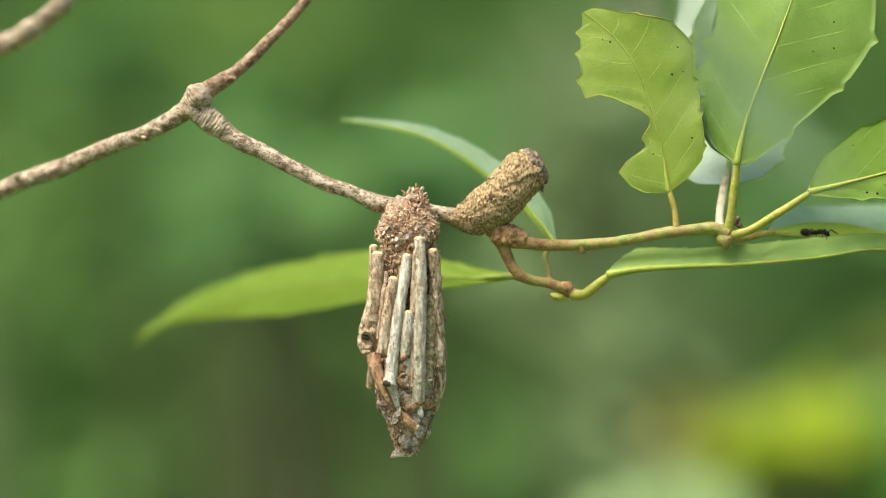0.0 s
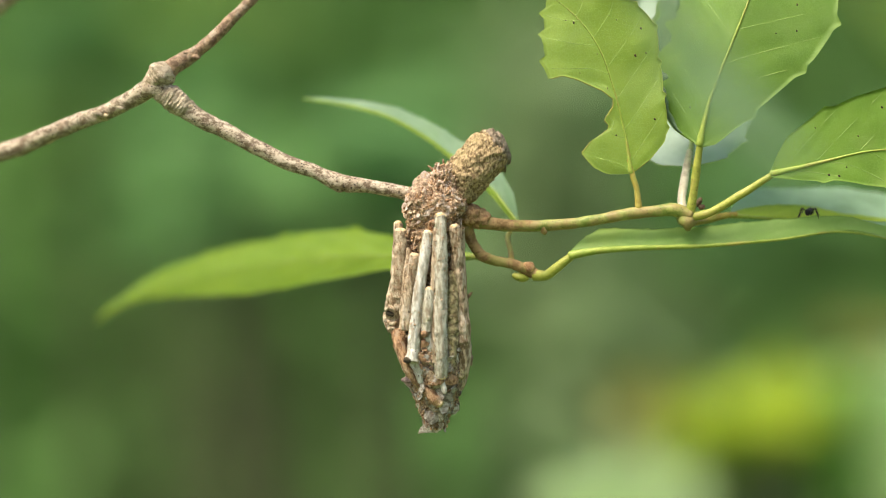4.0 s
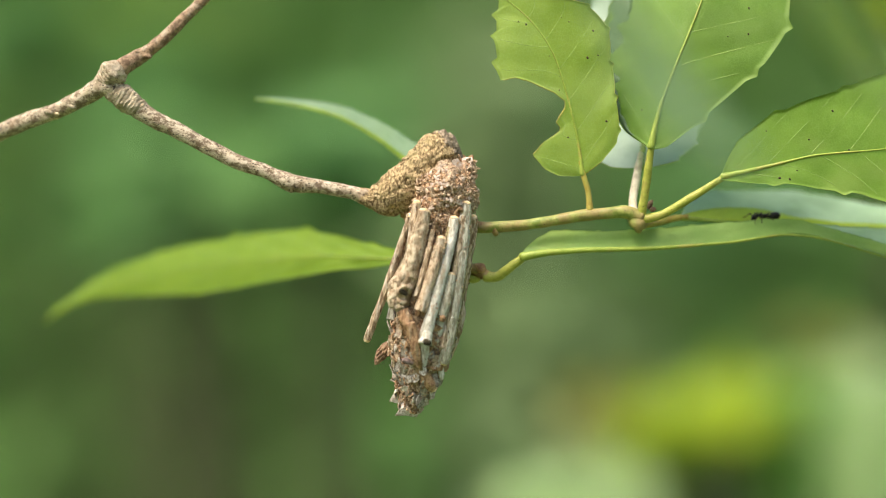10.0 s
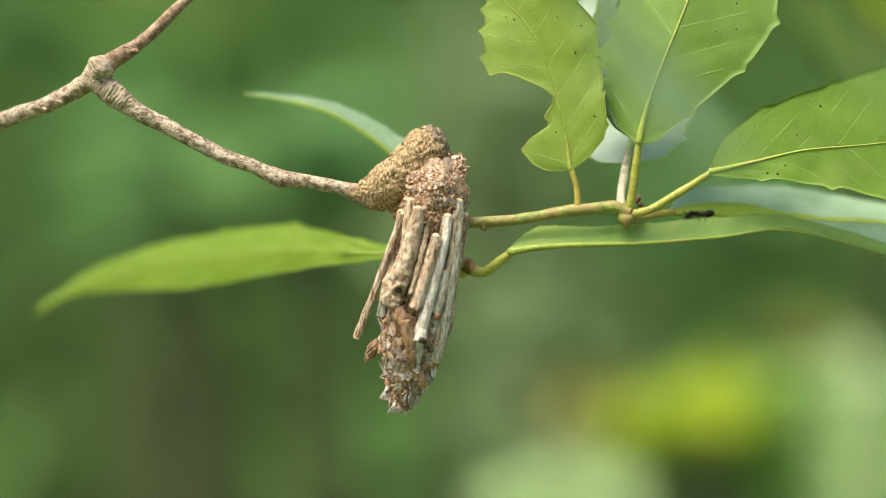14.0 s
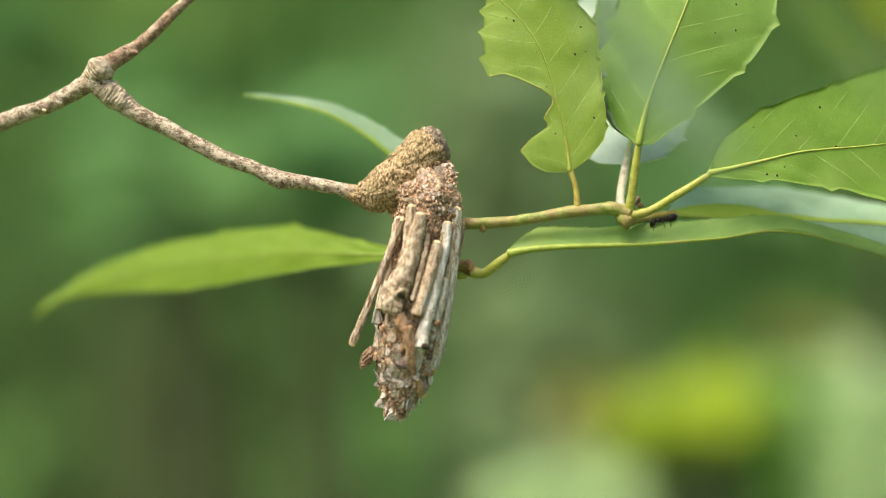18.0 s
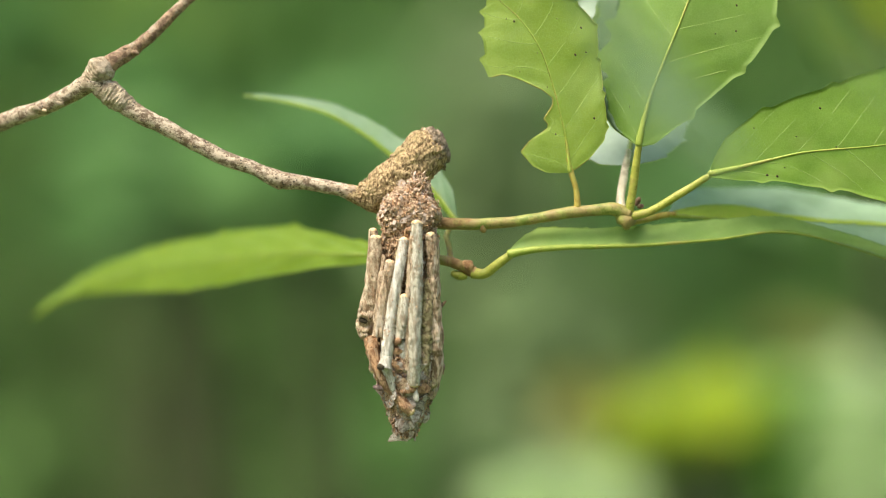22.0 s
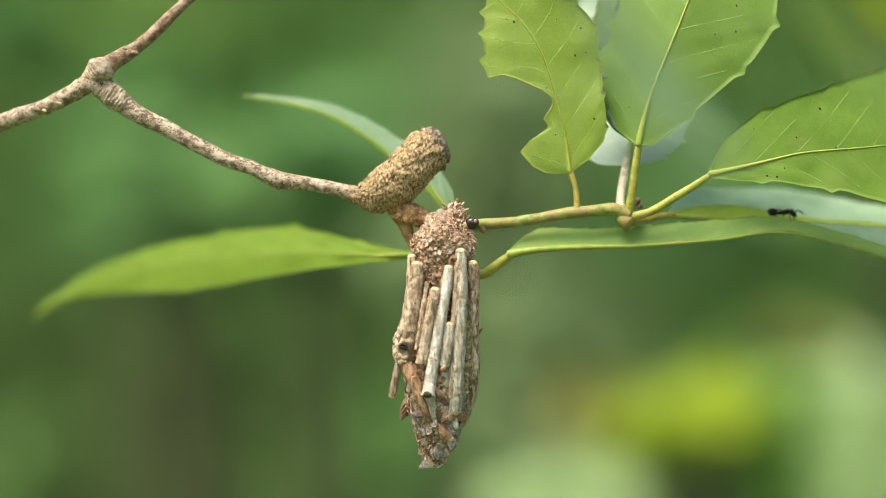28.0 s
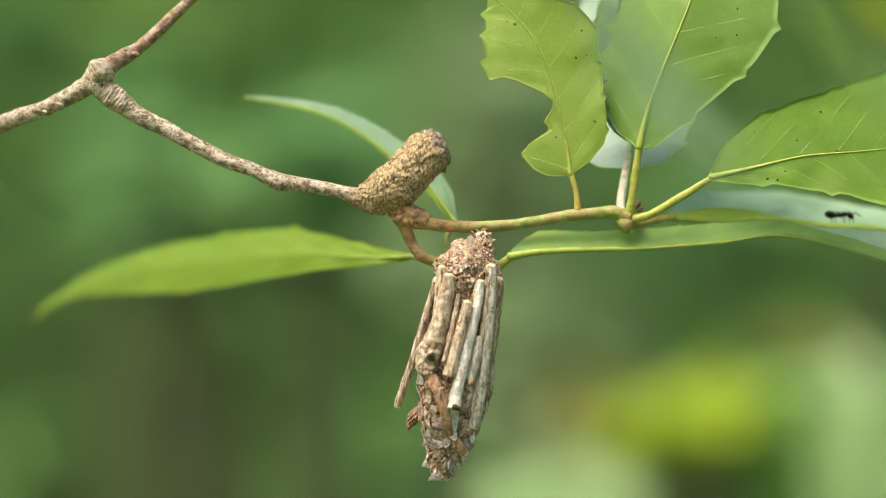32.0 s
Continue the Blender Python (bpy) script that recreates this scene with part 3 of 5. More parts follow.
    for k in range(spots):
        u, s, f = rnd.uniform(0.1, 0.8), rnd.choice((-1, 1)), rnd.uniform(0, 0.8)
        r = rnd.uniform(0.06, 0.15)
        part("spot", blob(on(u, s, f, 0.12), (r * 1.4, r, r), (0, rnd.uniform(0, 90), 0), 0.3, 2.0, 7, 5, k), LEAF_SPOT, ob)
    return ob


leaf("fresh green leaf with a large bite out of its edge", [(19.83, 0, 6.25), (19.58, 0, 8.83), (19.00, 0, 10.92), (18.42, 0, 13.42)], 0.42, STALK_ORANGE,
     [(18.75, 0, 11.42), (18.17, 0, 15.92), (17.17, 0, 20.50), (15.92, 0, 25.08), (14.25, 0, 29.67), (11.77, 0.5, 33.46), (9.27, 1, 36.01), (6.53, 1.5, 38.15)],
     [(0, 0.3), (0.013, 0.9), (0.04, 2.6), (0.06, 4.0), (0.107, 5.9), (0.128, 6.35), (0.188, 7.3), (0.2, 6.5), (0.222, 5.2), (0.229, 2.7), (0.25, 2.15), (0.28, 2.6),
      (0.29, 2.2), (0.32, 0.8), (0.35, 0.55), (0.403, 1.7), (0.497, 4.8), (0.537, 6.5), (0.547, 8.4), (0.6, 8.0), (0.644, 7.9), (0.651, 6.8), (0.705, 5.95), (0.745, 5.5),
      (0.779, 5.4), (0.786, 4.3), (0.852, 3.2), (0.899, 3.0), (0.907, 1.8), (0.95, 0.8), (1, 0.1)],
     [(0, 0.6), (0.03, 3.0), (0.08, 5.4), (0.14, 6.4), (0.28, 6.9), (0.43, 7.6), (0.57, 9.2), (0.71, 8.9), (0.86, 5.4), (1, 1.5)],
     [(-0.83, 0.05, -0.69)] * 2, [(0.99, -0.28, 0.15)] * 2, teeth=7, tooth=0.45, left_tooth=0.0, veins=6, slant=0.13, seed=1, spots=12, rim=True, rib=0.62, nu=190, wave=0.7, lower=LEAF_FRESH, eaten=(0.19, 0.545))
leaf("broad fresh green leaf with fine toothed edges", [(27.33, 0, 5.25), (27.79, -0.6, 7.99), (28.26, -1, 11.72), (28.80, -1.5, 15.85)], 0.62, STALK,
     [(28.72, -1.5, 15.35), (29.96, -1.5, 20.83), (32.04, -1.5, 26.64), (34.57, -1, 32.66), (36.83, 0, 38.42), (39.04, 2, 44.49), (41.11, 4, 51.47), (42.96, 7, 59.52)],
     [(0, 0.5), (0.04, 4.6), (0.09, 7.2), (0.15, 9.2), (0.28, 11.6), (0.42, 13.6), (0.57, 13.2), (0.71, 11.5), (0.86, 6.5), (1, 0.3)],
     [(0, 0.5), (0.04, 2.5), (0.15, 6.0), (0.28, 8.6), (0.42, 11.6), (0.57, 13.0), (0.71, 11.5), (0.86, 6.5), (1, 0.3)],
     [(-1.02, 0.5, 0.11)] * 2, [(0.86, -0.05, -0.66)] * 2, teeth=5, tooth=0.7, slant=0.2, rib=0.62, veins=7, seed=2, spots=8, nu=170, wave=0.8, curl=(2.0, 0.0), lower=LEAF_DEEP, turned=(0.03, 0.62, 4.0))
leaf("fresh green leaf with a raised yellow midrib", [(27.33, 0, 4.83), (30.46, -0.5, 5.58), (34.57, -1, 7.98), (39.67, -1.5, 11.20)], 0.6, STALK,
     [(39.17, -1.5, 11.04), (45.32, -1.5, 12.45), (52.79, -1.5, 14.19), (59.51, -1, 14.79), (65.92, 0, 15.42), (73.39, 2, 16.00), (80.53, 4, 16.43), (87.96, 7, 16.22)],
     [(0, 0.6), (0.06, 4.8), (0.15, 7.2), (0.29, 8.6), (0.43, 10.8), (0.57, 11.8), (0.71, 10.0), (0.86, 6.0), (1, 0.3)],
     [(0, 0.5), (0.06, 1.3), (0.15, 2.6), (0.29, 5.0), (0.43, 6.4), (0.57, 8.8), (0.71, 8.5), (0.86, 5.5), (1, 0.3)],
     [(-0.23, 0.15, 0.97)] * 2, [(-0.28, -0.2, -1.03)] * 2, teeth=5, tooth=0.55, slant=0.18, rib=0.5, veins=7, seed=3, spots=16, nu=170, wave=0.8)
leaf("dull green leaf showing its glossy upper side", [(26.40, 1, 5.43), (26.31, 2, 7.62), (26.88, 3, 11.01), (27.63, 4, 14.74)], 0.62, STALK_PALE,
     [(27.63, 4, 12.72), (28.66, 11, 17.93), (29.51, 20, 24.68), (30.01, 29, 32.44), (30.06, 37, 40.42), (29.93, 44, 48.57), (29.70, 50, 56.84)],
     [(0, 0.5), (0.02, 4.2), (0.06, 6.0), (0.12, 7.0), (0.3, 7.0), (0.5, 7.5), (0.66, 7.6), (0.83, 5.0), (1, 0.3)],
     [(0, 0.5), (0.05, 4.2), (0.16, 7.6), (0.32, 8.4), (0.5, 8.0), (0.66, 6.8), (0.83, 4.4), (1, 0.3)],
     [(-1.05, -0.1, -0.3)] * 2, [(1.05, -0.1, -0.3)] * 2, teeth=12, veins=8, flip=True, seed=4, upper=LEAF_SKY_SHEEN, vein_r=0)
leaf("folded leaf, pale glossy upper side and yellow-green underside", [(27.36, 0.3, 4.09), (29.94, 3.4, 4.37), (32.57, 4.6, 5.06), (34.68, 4.6, 5.32)], 0.5, STALK_ORANGE,
     [(33.83, 4.6, 5.23), (40.35, 6.4, 4.66), (47.46, 9, 4.18), (54.57, 11, 3.86), (61.76, 13, 3.54), (70.75, 15, 3.21), (81.79, 18, 2.71)],
     [(0, 0.4), (0.06, 4.6), (0.15, 7.6), (0.3, 8.4), (0.45, 8.8), (0.6, 7.8), (0.8, 5.5), (1, 0.3)],
     [(0, 0.3), (0.08, 1.3), (0.14, 2.1), (0.25, 2.6), (0.33, 2.4), (0.42, 1.4), (0.6, 1.0), (0.8, 0.8), (1, 0.2)],
     [(-0.28, 1.35, 0.66)] * 2, [(-0.28, 0.75, 0.92)] * 2, teeth=10, veins=8, flip=True, seed=5, wave=0.15, tooth=0.2, upper=LEAF_PALE, lower=LEAF_YOUNG_LIT, rib=0.2, vein_r=0)
leaf("folded leaf held edge-on with a toothed rim", [(4.35, 1, -3.51), (6.18, 0.8, -3.59), (8.01, 0.4, -2.25), (10.33, 0, -0.50)], 0.72, STALK,
     [(9.67, 0, -0.67), (14.67, 0, 0.08), (21.36, 0.5, 0.42), (28.06, 0.8, 0.58), (34.78, 1.2, 1.00), (42.37, 1.8, 1.67), (50.83, 2.4, 2.77), (58.13, 3.5, 1.09), (66.21, 5, -1.35), (77.98, 8, -5.45)],
     [(0, 0.4), (0.08, 2.2), (0.2, 3.0), (0.35, 3.2), (0.48, 2.9), (0.56, 2.7), (0.62, 2.8), (0.67, 2.3), (0.72, 2.9), (0.8, 4.6), (0.9, 7.2), (1, 1.0)],
     [(0, 0.4), (0.05, 2.0), (0.1, 3.3), (0.16, 3.1), (0.22, 2.8), (0.33, 2.9), (0.44, 3.1), (0.53, 3.1), (0.6, 2.7), (0.64, 2.3), (0.68, 2.1), (0.72, 2.0), (0.8, 2.2), (0.9, 2.2), (1, 0.3)],
     [(-0.28, 0.9, 0.40), (-0.28, 0.8, 0.40), (-0.28, 0.7, 0.66), (-0.28, 0.65, 0.72), (-0.28, 0.65, 0.76), (-0.28, 0.6, 0.85)], [(-0.28, 0.65, 0.95)] * 2, teeth=13, veins=9, flip=True, seed=6, wave=0.1,
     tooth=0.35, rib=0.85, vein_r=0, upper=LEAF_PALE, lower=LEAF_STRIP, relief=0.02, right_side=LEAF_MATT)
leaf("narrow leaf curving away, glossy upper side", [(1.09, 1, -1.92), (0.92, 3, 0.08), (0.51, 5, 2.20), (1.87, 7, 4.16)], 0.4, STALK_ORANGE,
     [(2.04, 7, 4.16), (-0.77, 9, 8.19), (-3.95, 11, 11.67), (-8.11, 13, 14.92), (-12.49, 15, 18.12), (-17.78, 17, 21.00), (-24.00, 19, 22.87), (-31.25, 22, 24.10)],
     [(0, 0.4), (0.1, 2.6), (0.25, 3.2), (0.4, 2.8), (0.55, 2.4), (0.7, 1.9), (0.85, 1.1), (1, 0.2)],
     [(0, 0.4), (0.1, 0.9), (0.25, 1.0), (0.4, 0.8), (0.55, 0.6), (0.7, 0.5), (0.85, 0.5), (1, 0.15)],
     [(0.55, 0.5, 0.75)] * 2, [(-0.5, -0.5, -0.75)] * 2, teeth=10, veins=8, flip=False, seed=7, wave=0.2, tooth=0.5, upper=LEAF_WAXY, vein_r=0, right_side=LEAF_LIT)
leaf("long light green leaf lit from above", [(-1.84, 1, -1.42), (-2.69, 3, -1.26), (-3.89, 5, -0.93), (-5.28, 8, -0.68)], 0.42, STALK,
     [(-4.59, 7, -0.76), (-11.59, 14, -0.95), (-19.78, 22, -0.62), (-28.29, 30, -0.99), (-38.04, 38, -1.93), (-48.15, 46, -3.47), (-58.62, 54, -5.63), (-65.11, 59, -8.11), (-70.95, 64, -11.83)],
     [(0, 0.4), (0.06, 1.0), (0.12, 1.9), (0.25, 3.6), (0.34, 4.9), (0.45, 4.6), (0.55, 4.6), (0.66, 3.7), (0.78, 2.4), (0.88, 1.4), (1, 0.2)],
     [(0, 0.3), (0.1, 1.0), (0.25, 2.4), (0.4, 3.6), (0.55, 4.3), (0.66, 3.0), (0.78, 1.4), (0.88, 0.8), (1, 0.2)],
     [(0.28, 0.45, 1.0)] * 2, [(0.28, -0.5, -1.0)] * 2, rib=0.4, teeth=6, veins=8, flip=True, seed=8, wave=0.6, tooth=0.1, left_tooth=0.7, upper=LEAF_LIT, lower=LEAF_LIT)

# a bare side twig, behind and soft, and the sapling's own stem out of view
part("bare_twig", tube([(-405.0, 60.0, 90.0), (-250.0, 48.0, 70.0), (-109.54, 34, 22.84), (-94.04, 30, 32.52), (-87.30, 28, 36.30), (-80.62, 26, 39.15), (-74.89, 24, 43.57)], [3.0, 2.4, 2.0, 1.8, 1.7, 1.6, 1.5], 14, 60, 0.12, 0.4, seed=31), BARK, branch)
part("twig_bud", blob((-81.13, 25, 38.87), (2.2, 1.7, 1.7), (0, -35, 0), 0.2, 0.5, 12, 8, 3), BARK_FORK, branch)
part("trunk", tube([(-455.0, 75.0, -1530.0), (-430.0, 60.0, -900.0), (-440.0, 70.0, -300.0), (-415.0, 60.0, 100.0), (-390.0, 40.0, 500.0), (-330.0, -20.0, 900.0)], [22, 18, 14, 11, 8, 4], 20, 120, 0.1, 0.02, seed=33), BARK_FORK, branch)
part("upper_branch", tube([(-400.0, 48.0, 330.0), (-260.0, -20.0, 330.0), (-120.0, -70.0, 260.0), (-30.0, -120.0, 120.0), (4.7, -144.5, 39.5)], [4.0, 3.0, 2.2, 1.5, 0.9], 12, 50, 0.1, 0.05, seed=34), BARK, branch)

# leaves hanging into view close before the lens, far out of focus
near = branch
part("sprig_stem", tube([(4.88, -144.5, 39.19), (13.93, -146.1, 36.90), (26.05, -146.1, 35.89), (40.90, -147.7, 37.14)], [0.9, 0.8, 0.8, 0.7], 10, 30, 0.1, 0.4, seed=41), SHOOT_BROWN, near)
leaf("grey-green leaf, blurred close before the lens", [(9.67, -145.3, 38.30), (10.17, -145.3, 35.50), (11.19, -145.3, 32.47)], 0.4, STALK,
     [(10.93, -145.3, 33.23), (12.66, -146.1, 26.80), (14.93, -146.1, 21.25), (17.71, -146.1, 16.70), (20.92, -146.9, 12.62), (24.09, -147.7, 9.32), (26.51, -148.5, 7.04)],
     [(0, 0.3), (0.2, 1.4), (0.45, 2.1), (0.65, 2.2), (0.85, 1.3), (1, 0.2)], [(0, 0.3), (0.2, 1.4), (0.45, 2.1), (0.65, 2.2), (0.85, 1.3), (1, 0.2)],
     [(-0.85, 0.1, -0.5)] * 2, [(0.85, 0.1, 0.2)] * 2, veins=6, flip=True, seed=21, owner=near, upper=LEAF_WAXY, lower=LEAF_WAXY, vein_r=0)
leaf("green leaf, blurred close before the lens", [(27.56, -146.1, 36.14), (28.57, -146.1, 33.36), (29.58, -146.1, 30.34)], 0.4, STALK,
     [(29.33, -146.1, 30.84), (31.09, -146.1, 25.29), (33.86, -146.1, 20.24), (37.15, -146.1, 16.70), (41.04, -146.9, 13.63), (44.90, -147.7, 11.07)],
     [(0, 0.3), (0.2, 1.2), (0.45, 1.5), (0.65, 1.4), (0.85, 0.9), (1, 0.2)], [(0, 0.3), (0.2, 1.2), (0.45, 1.5), (0.65, 1.4), (0.85, 0.9), (1, 0.2)],
     [(-0.85, 0.1, -0.5)] * 2, [(0.85, 0.1, 0.2)] * 2, veins=6, flip=True, seed=22, owner=near, vein_r=0, lower=LEAF_TOP)

# ---- the bagworm's case of twig pieces ----
CASE_CORE = surface("silk_and_crumbs", (0.16, 0.095, 0.055), (0.50, 0.365, 0.235), 0.45, 0.9, 1.0, 0.3, blotch=((0.46, 0.38, 0.30), 2.0, 0.3))
CRUMB = surface("bark_crumbs", (0.19, 0.10, 0.05), (0.54, 0.345, 0.20), 0.5, 0.85, 0.4, 0.1, island=0.45)
CRUMB_PALE = surface("pale_crumbs", (0.35, 0.235, 0.145), (0.61, 0.455, 0.315), 0.5, 0.8, 0.3, 0.1, island=0.35)
SILK = surface("silk_felt", (0.37, 0.275, 0.21), (0.57, 0.465, 0.38), 0.7, 0.8, 0.6, 0.15)
STICK_BROWN = surface("brown_stick", (0.18, 0.118, 0.064), (0.54, 0.42, 0.285), 0.7, 0.8, 1.0, 0.35, stretch=(1.5, 1.5, 0.32), blotch=((0.58, 0.52, 0.42), 1.1, 0.28),
                      dots=((0.05, 0.03, 0.018), 0.6, 0.22, 2.0), vary=0.14)
STICK_GREY = surface("lichen_grey_stick", (0.30, 0.265, 0.185), (0.63, 0.595, 0.475), 0.7, 0.8, 0.9, 0.3, stretch=(1.4, 1.4, 0.35), blotch=((0.24, 0.16, 0.095), 1.1, 0.35),
                     dots=((0.05, 0.032, 0.02), 0.55, 0.2, 2.4))
STICK_WHITE = surface("bleached_stick", (0.38, 0.345, 0.265), (0.70, 0.675, 0.59), 0.8, 0.75, 0.8, 0.25, stretch=(1.4, 1.4, 0.32), blotch=((0.30, 0.22, 0.14), 1.1, 0.3),
                      dots=((0.09, 0.06, 0.04), 0.6, 0.18, 2.4))
STICK_OLIVE = surface("olive_lumpy_stick", (0.15, 0.11, 0.05), (0.46, 0.38, 0.20), 0.6, 0.85, 1.0, 0.3, dots=((0.04, 0.025, 0.012), 0.9, 0.18))
STICK_ORANGE = surface("orange_brown_stick", (0.19, 0.095, 0.045), (0.50, 0.31, 0.17), 0.6, 0.8, 1.0, 0.32, stretch=(1.4, 1.4, 0.5), blotch=((0.36, 0.29, 0.20), 2.0, 0.3))
WOOD_END = surface("pale_cut_wood", (0.62, 0.42, 0.20), (0.82, 0.64, 0.40), 0.35, 0.7, 0.3, 0.1)
KNOT_WOOD = surface("pale_knotty_wood", (0.24, 0.165, 0.095), (0.57, 0.475, 0.335), 0.8, 0.85, 0.8, 0.25, stretch=(1.2, 1.2, 0.6), blotch=((0.25, 0.15, 0.08), 1.3, 0.45), dots=((0.06, 0.04, 0.025), 0.9, 0.14))
FLAKE = surface("grey_dead_leaf_flake", (0.20, 0.16, 0.12), (0.52, 0.47, 0.40), 0.5, 0.8, 0.8, 0.15, blotch=((0.22, 0.14, 0.09), 1.5, 0.35), vary=0.35)
CHIP_PURPLE = surface("dark_purplish_chip", (0.11, 0.075, 0.068), (0.28, 0.20, 0.18), 0.6, 0.7, 0.6, 0.15)
# near-black for blobs that stand in for the shade inside hollows
HOLE = surface("hollow_shade", (0.015, 0.012, 0.008), (0.07, 0.055, 0.03), 0.3, 0.95, 0.8, 0.2)
HEAD = surface("shiny_brown_black_head", (0.012, 0.009, 0.008), (0.05, 0.03, 0.02), 0.7, 0.2, 0.1, 0.05, spec=0.6)
HEAD_PALE = surface("cream_head_mark", (0.30, 0.22, 0.14), (0.45, 0.34, 0.22), 0.4, 0.35, 0.1, 0.05)

case = thing("bagworm_case", "bagworm case of bleached and brown twig pieces on an oak twig", "bagworm")
ZERO = Vector((0, 0, 0))


def bit(name, me, material, parent=None, label=""):
    return joined(name, me, material, parent or case, label)


def stick(path, radii, material, label="", rough=0.12, cut=True, seg=16, seed=0, flat=1.0, ridges=0, ridge=0.0, low=False):
    ob = bit("stick", tube(path, radii, seg + 16, 44 * len(path), rough * 0.8, 0.7, flat, seed, 0.12, ZERO, ridges or 7, ridge or 0.03, 0.12, 2.0, 0.22), material, None, label)
    rnd = random.Random(seed)
    for k in range(3 if len(path) > 3 else 1):
        u, a = rnd.uniform(0.12, 0.9), rnd.uniform(-1.3, 1.3)
        r = float(spline([(x,) for x in radii], u)[0])
        c = Vector(spline(path, u)) + Vector((math.sin(a), -math.cos(a), 0)) * r * 0.85
        bit("bud_scar", blob(c, (r * rnd.uniform(0.4, 0.7), r * 0.3, r * rnd.uniform(0.35, 0.5)), (0, rnd.uniform(40, 110), math.degrees(a)), 0.35, 1.6, 9, 6, seed + k, ZERO), material, ob)
    if cut:
        a, b = Vector(path[0]), Vector(path[1])
        d = (a - b).normalized()
        bit("cut_end", tube([a - d * 0.15, a + d * 0.2, a + d * 0.42], [radii[0] * 0.92, radii[0] * 0.8, radii[0] * 0.42], 16, 9, 0.3, 2.5, 1.0, seed, 0.05, ZERO, 0, 0, 0.15, 3.0, 1.0), WOOD_END, ob)
    if low:
        a, b = Vector(path[-1]), Vector(path[-2])
        d = (a - b).normalized()
        bit("cut_end", tube([a - d * 0.15, a + d * 0.2, a + d * 0.42], [radii[-1] * 0.92, radii[-1] * 0.8, radii[-1] * 0.42], 16, 9, 0.3, 2.5, 1.0, seed + 1, 0.05, ZERO, 0, 0, 0.15, 3.0, 1.0), WOOD_END, ob)
    return ob


# body under the sticks, from the collar down to the tip
AXIS = [(-0.40, 7.88, 3.00), (-0.45, 7.86, 1.60), (-0.49, 7.83, 0.02), (-0.96, 7.66, -6.90), (-1.42, 7.17, -13.41), (-1.67, 6.69, -18.30), (-1.72, 6.85, -22.38), (-1.92, 7.01, -25.88), (-2.34, 7.17, -28.72)]
RADII = [2.2, 3.0, 2.9, 3.1, 3.7, 4.0, 3.3, 2.2, 0.8]
bit("silk_core", tube(AXIS, RADII, 40, 110, 0.16, 0.6, 1.0, 21, 0.3, ZERO), CASE_CORE, None, "brown silk core crusted with bark crumbs")


# ragged collar above the sticks, which leans and draws in as the larva pulls; its places are from its foot
COLLAR_FOOT = Vector((-0.45, 7.86, 0.6))
COLLAR_AXIS = [(-0.1, 0.0, -2.6), (0.0, 0.0, 0.2), (0.0, 0.1, 2.4), (0.15, 0.2, 4.2), (0.35, 0.3, 5.7), (0.9, 0.4, 7.0), (1.4, 0.4, 8.2), (1.7, 0.4, 9.0)]
COLLAR_RADII = [3.5, 3.95, 4.15, 4.2, 3.3, 2.0, 1.1, 0.5]
collar = bit("collar", tube(COLLAR_AXIS, COLLAR_RADII, 80, 120, 0.3, 0.45, 1.0, 23, 0.4, ZERO, 0, 0, 0.3, 1.7, 1.0), CASE_CORE, None, "ragged collar of silk and bark crumbs")
collar.location = COLLAR_FOOT * MM


def ring_point(u, a, out=0.0, axis=None, radii=None):
    axis, radii = axis or AXIS, radii or RADII
    c = Vector(spline(axis, u))
    r = float(spline([(x,) for x in radii], u)[0]) + out
    if axis is COLLAR_AXIS:
        p = c + Vector((math.sin(a), -math.cos(a), 0)) * r
        r *= 1 + 0.3 * (noise.noise(p * 0.45 + Vector((315.1, 117.3, 75.9))))
    return c + Vector((math.sin(a), -math.cos(a), 0)) * r


stick([(-4.85, 5.22, 1.70), (-5.15, 4.89, -1.88), (-5.42, 4.57, -5.94)], [0.62, 0.62, 0.6], STICK_BROWN, seed=1)
stick([(-4.0, 3.91, 0.61), (-4.5, 3.91, -3.53), (-5.24, 4.40, -7.98), (-6.08, 5.22, -11.22), (-6.33, 5.06, -13.66)], [0.85, 1.1, 1.5, 1.85, 1.25], KNOT_WOOD, "thick stick with a swollen knot", 0.2, seed=2)
knot = bit("knot", blob((-6.51, 4.57, -11.78), (1.85, 1.3, 1.45), (0, 75, 20), 0.4, 0.9, 44, 30, 2, ZERO), KNOT_WOOD, None, "knot with a hollow eye")
bit("knot_eye", blob((-6.33, 3.02, -11.29), (0.68, 0.3, 0.4), (0, 20, 0), 0.25, 1.5, 12, 8, 3, ZERO), HOLE, knot)
bit("knot_lip", tube([(-7.05, 3.10, -10.94), (-6.38, 2.69, -10.39), (-5.66, 2.77, -10.66), (-5.44, 3.10, -11.40)], [0.2, 0.28, 0.24, 0.12], 10, 20, 0.3, 1.5, 1.0, 4, 0.3, ZERO), KNOT_WOOD, knot)
bit("knot_lip", tube([(-7.10, 3.75, -12.25), (-6.46, 3.42, -12.76), (-5.64, 3.42, -12.62)], [0.35, 0.45, 0.3], 8, 14, 0.2, 1.5, 1.0, 5, 0.3, ZERO), KNOT_WOOD, knot)
stick([(-1.49, 2.45, -3.13), (-2.27, 2.20, -6.86), (-3.14, 2.12, -10.91), (-3.72, 2.28, -13.66)], [0.72, 0.8, 0.84, 0.9], STICK_BROWN, "brown twig piece with a pale cut end", seed=3)
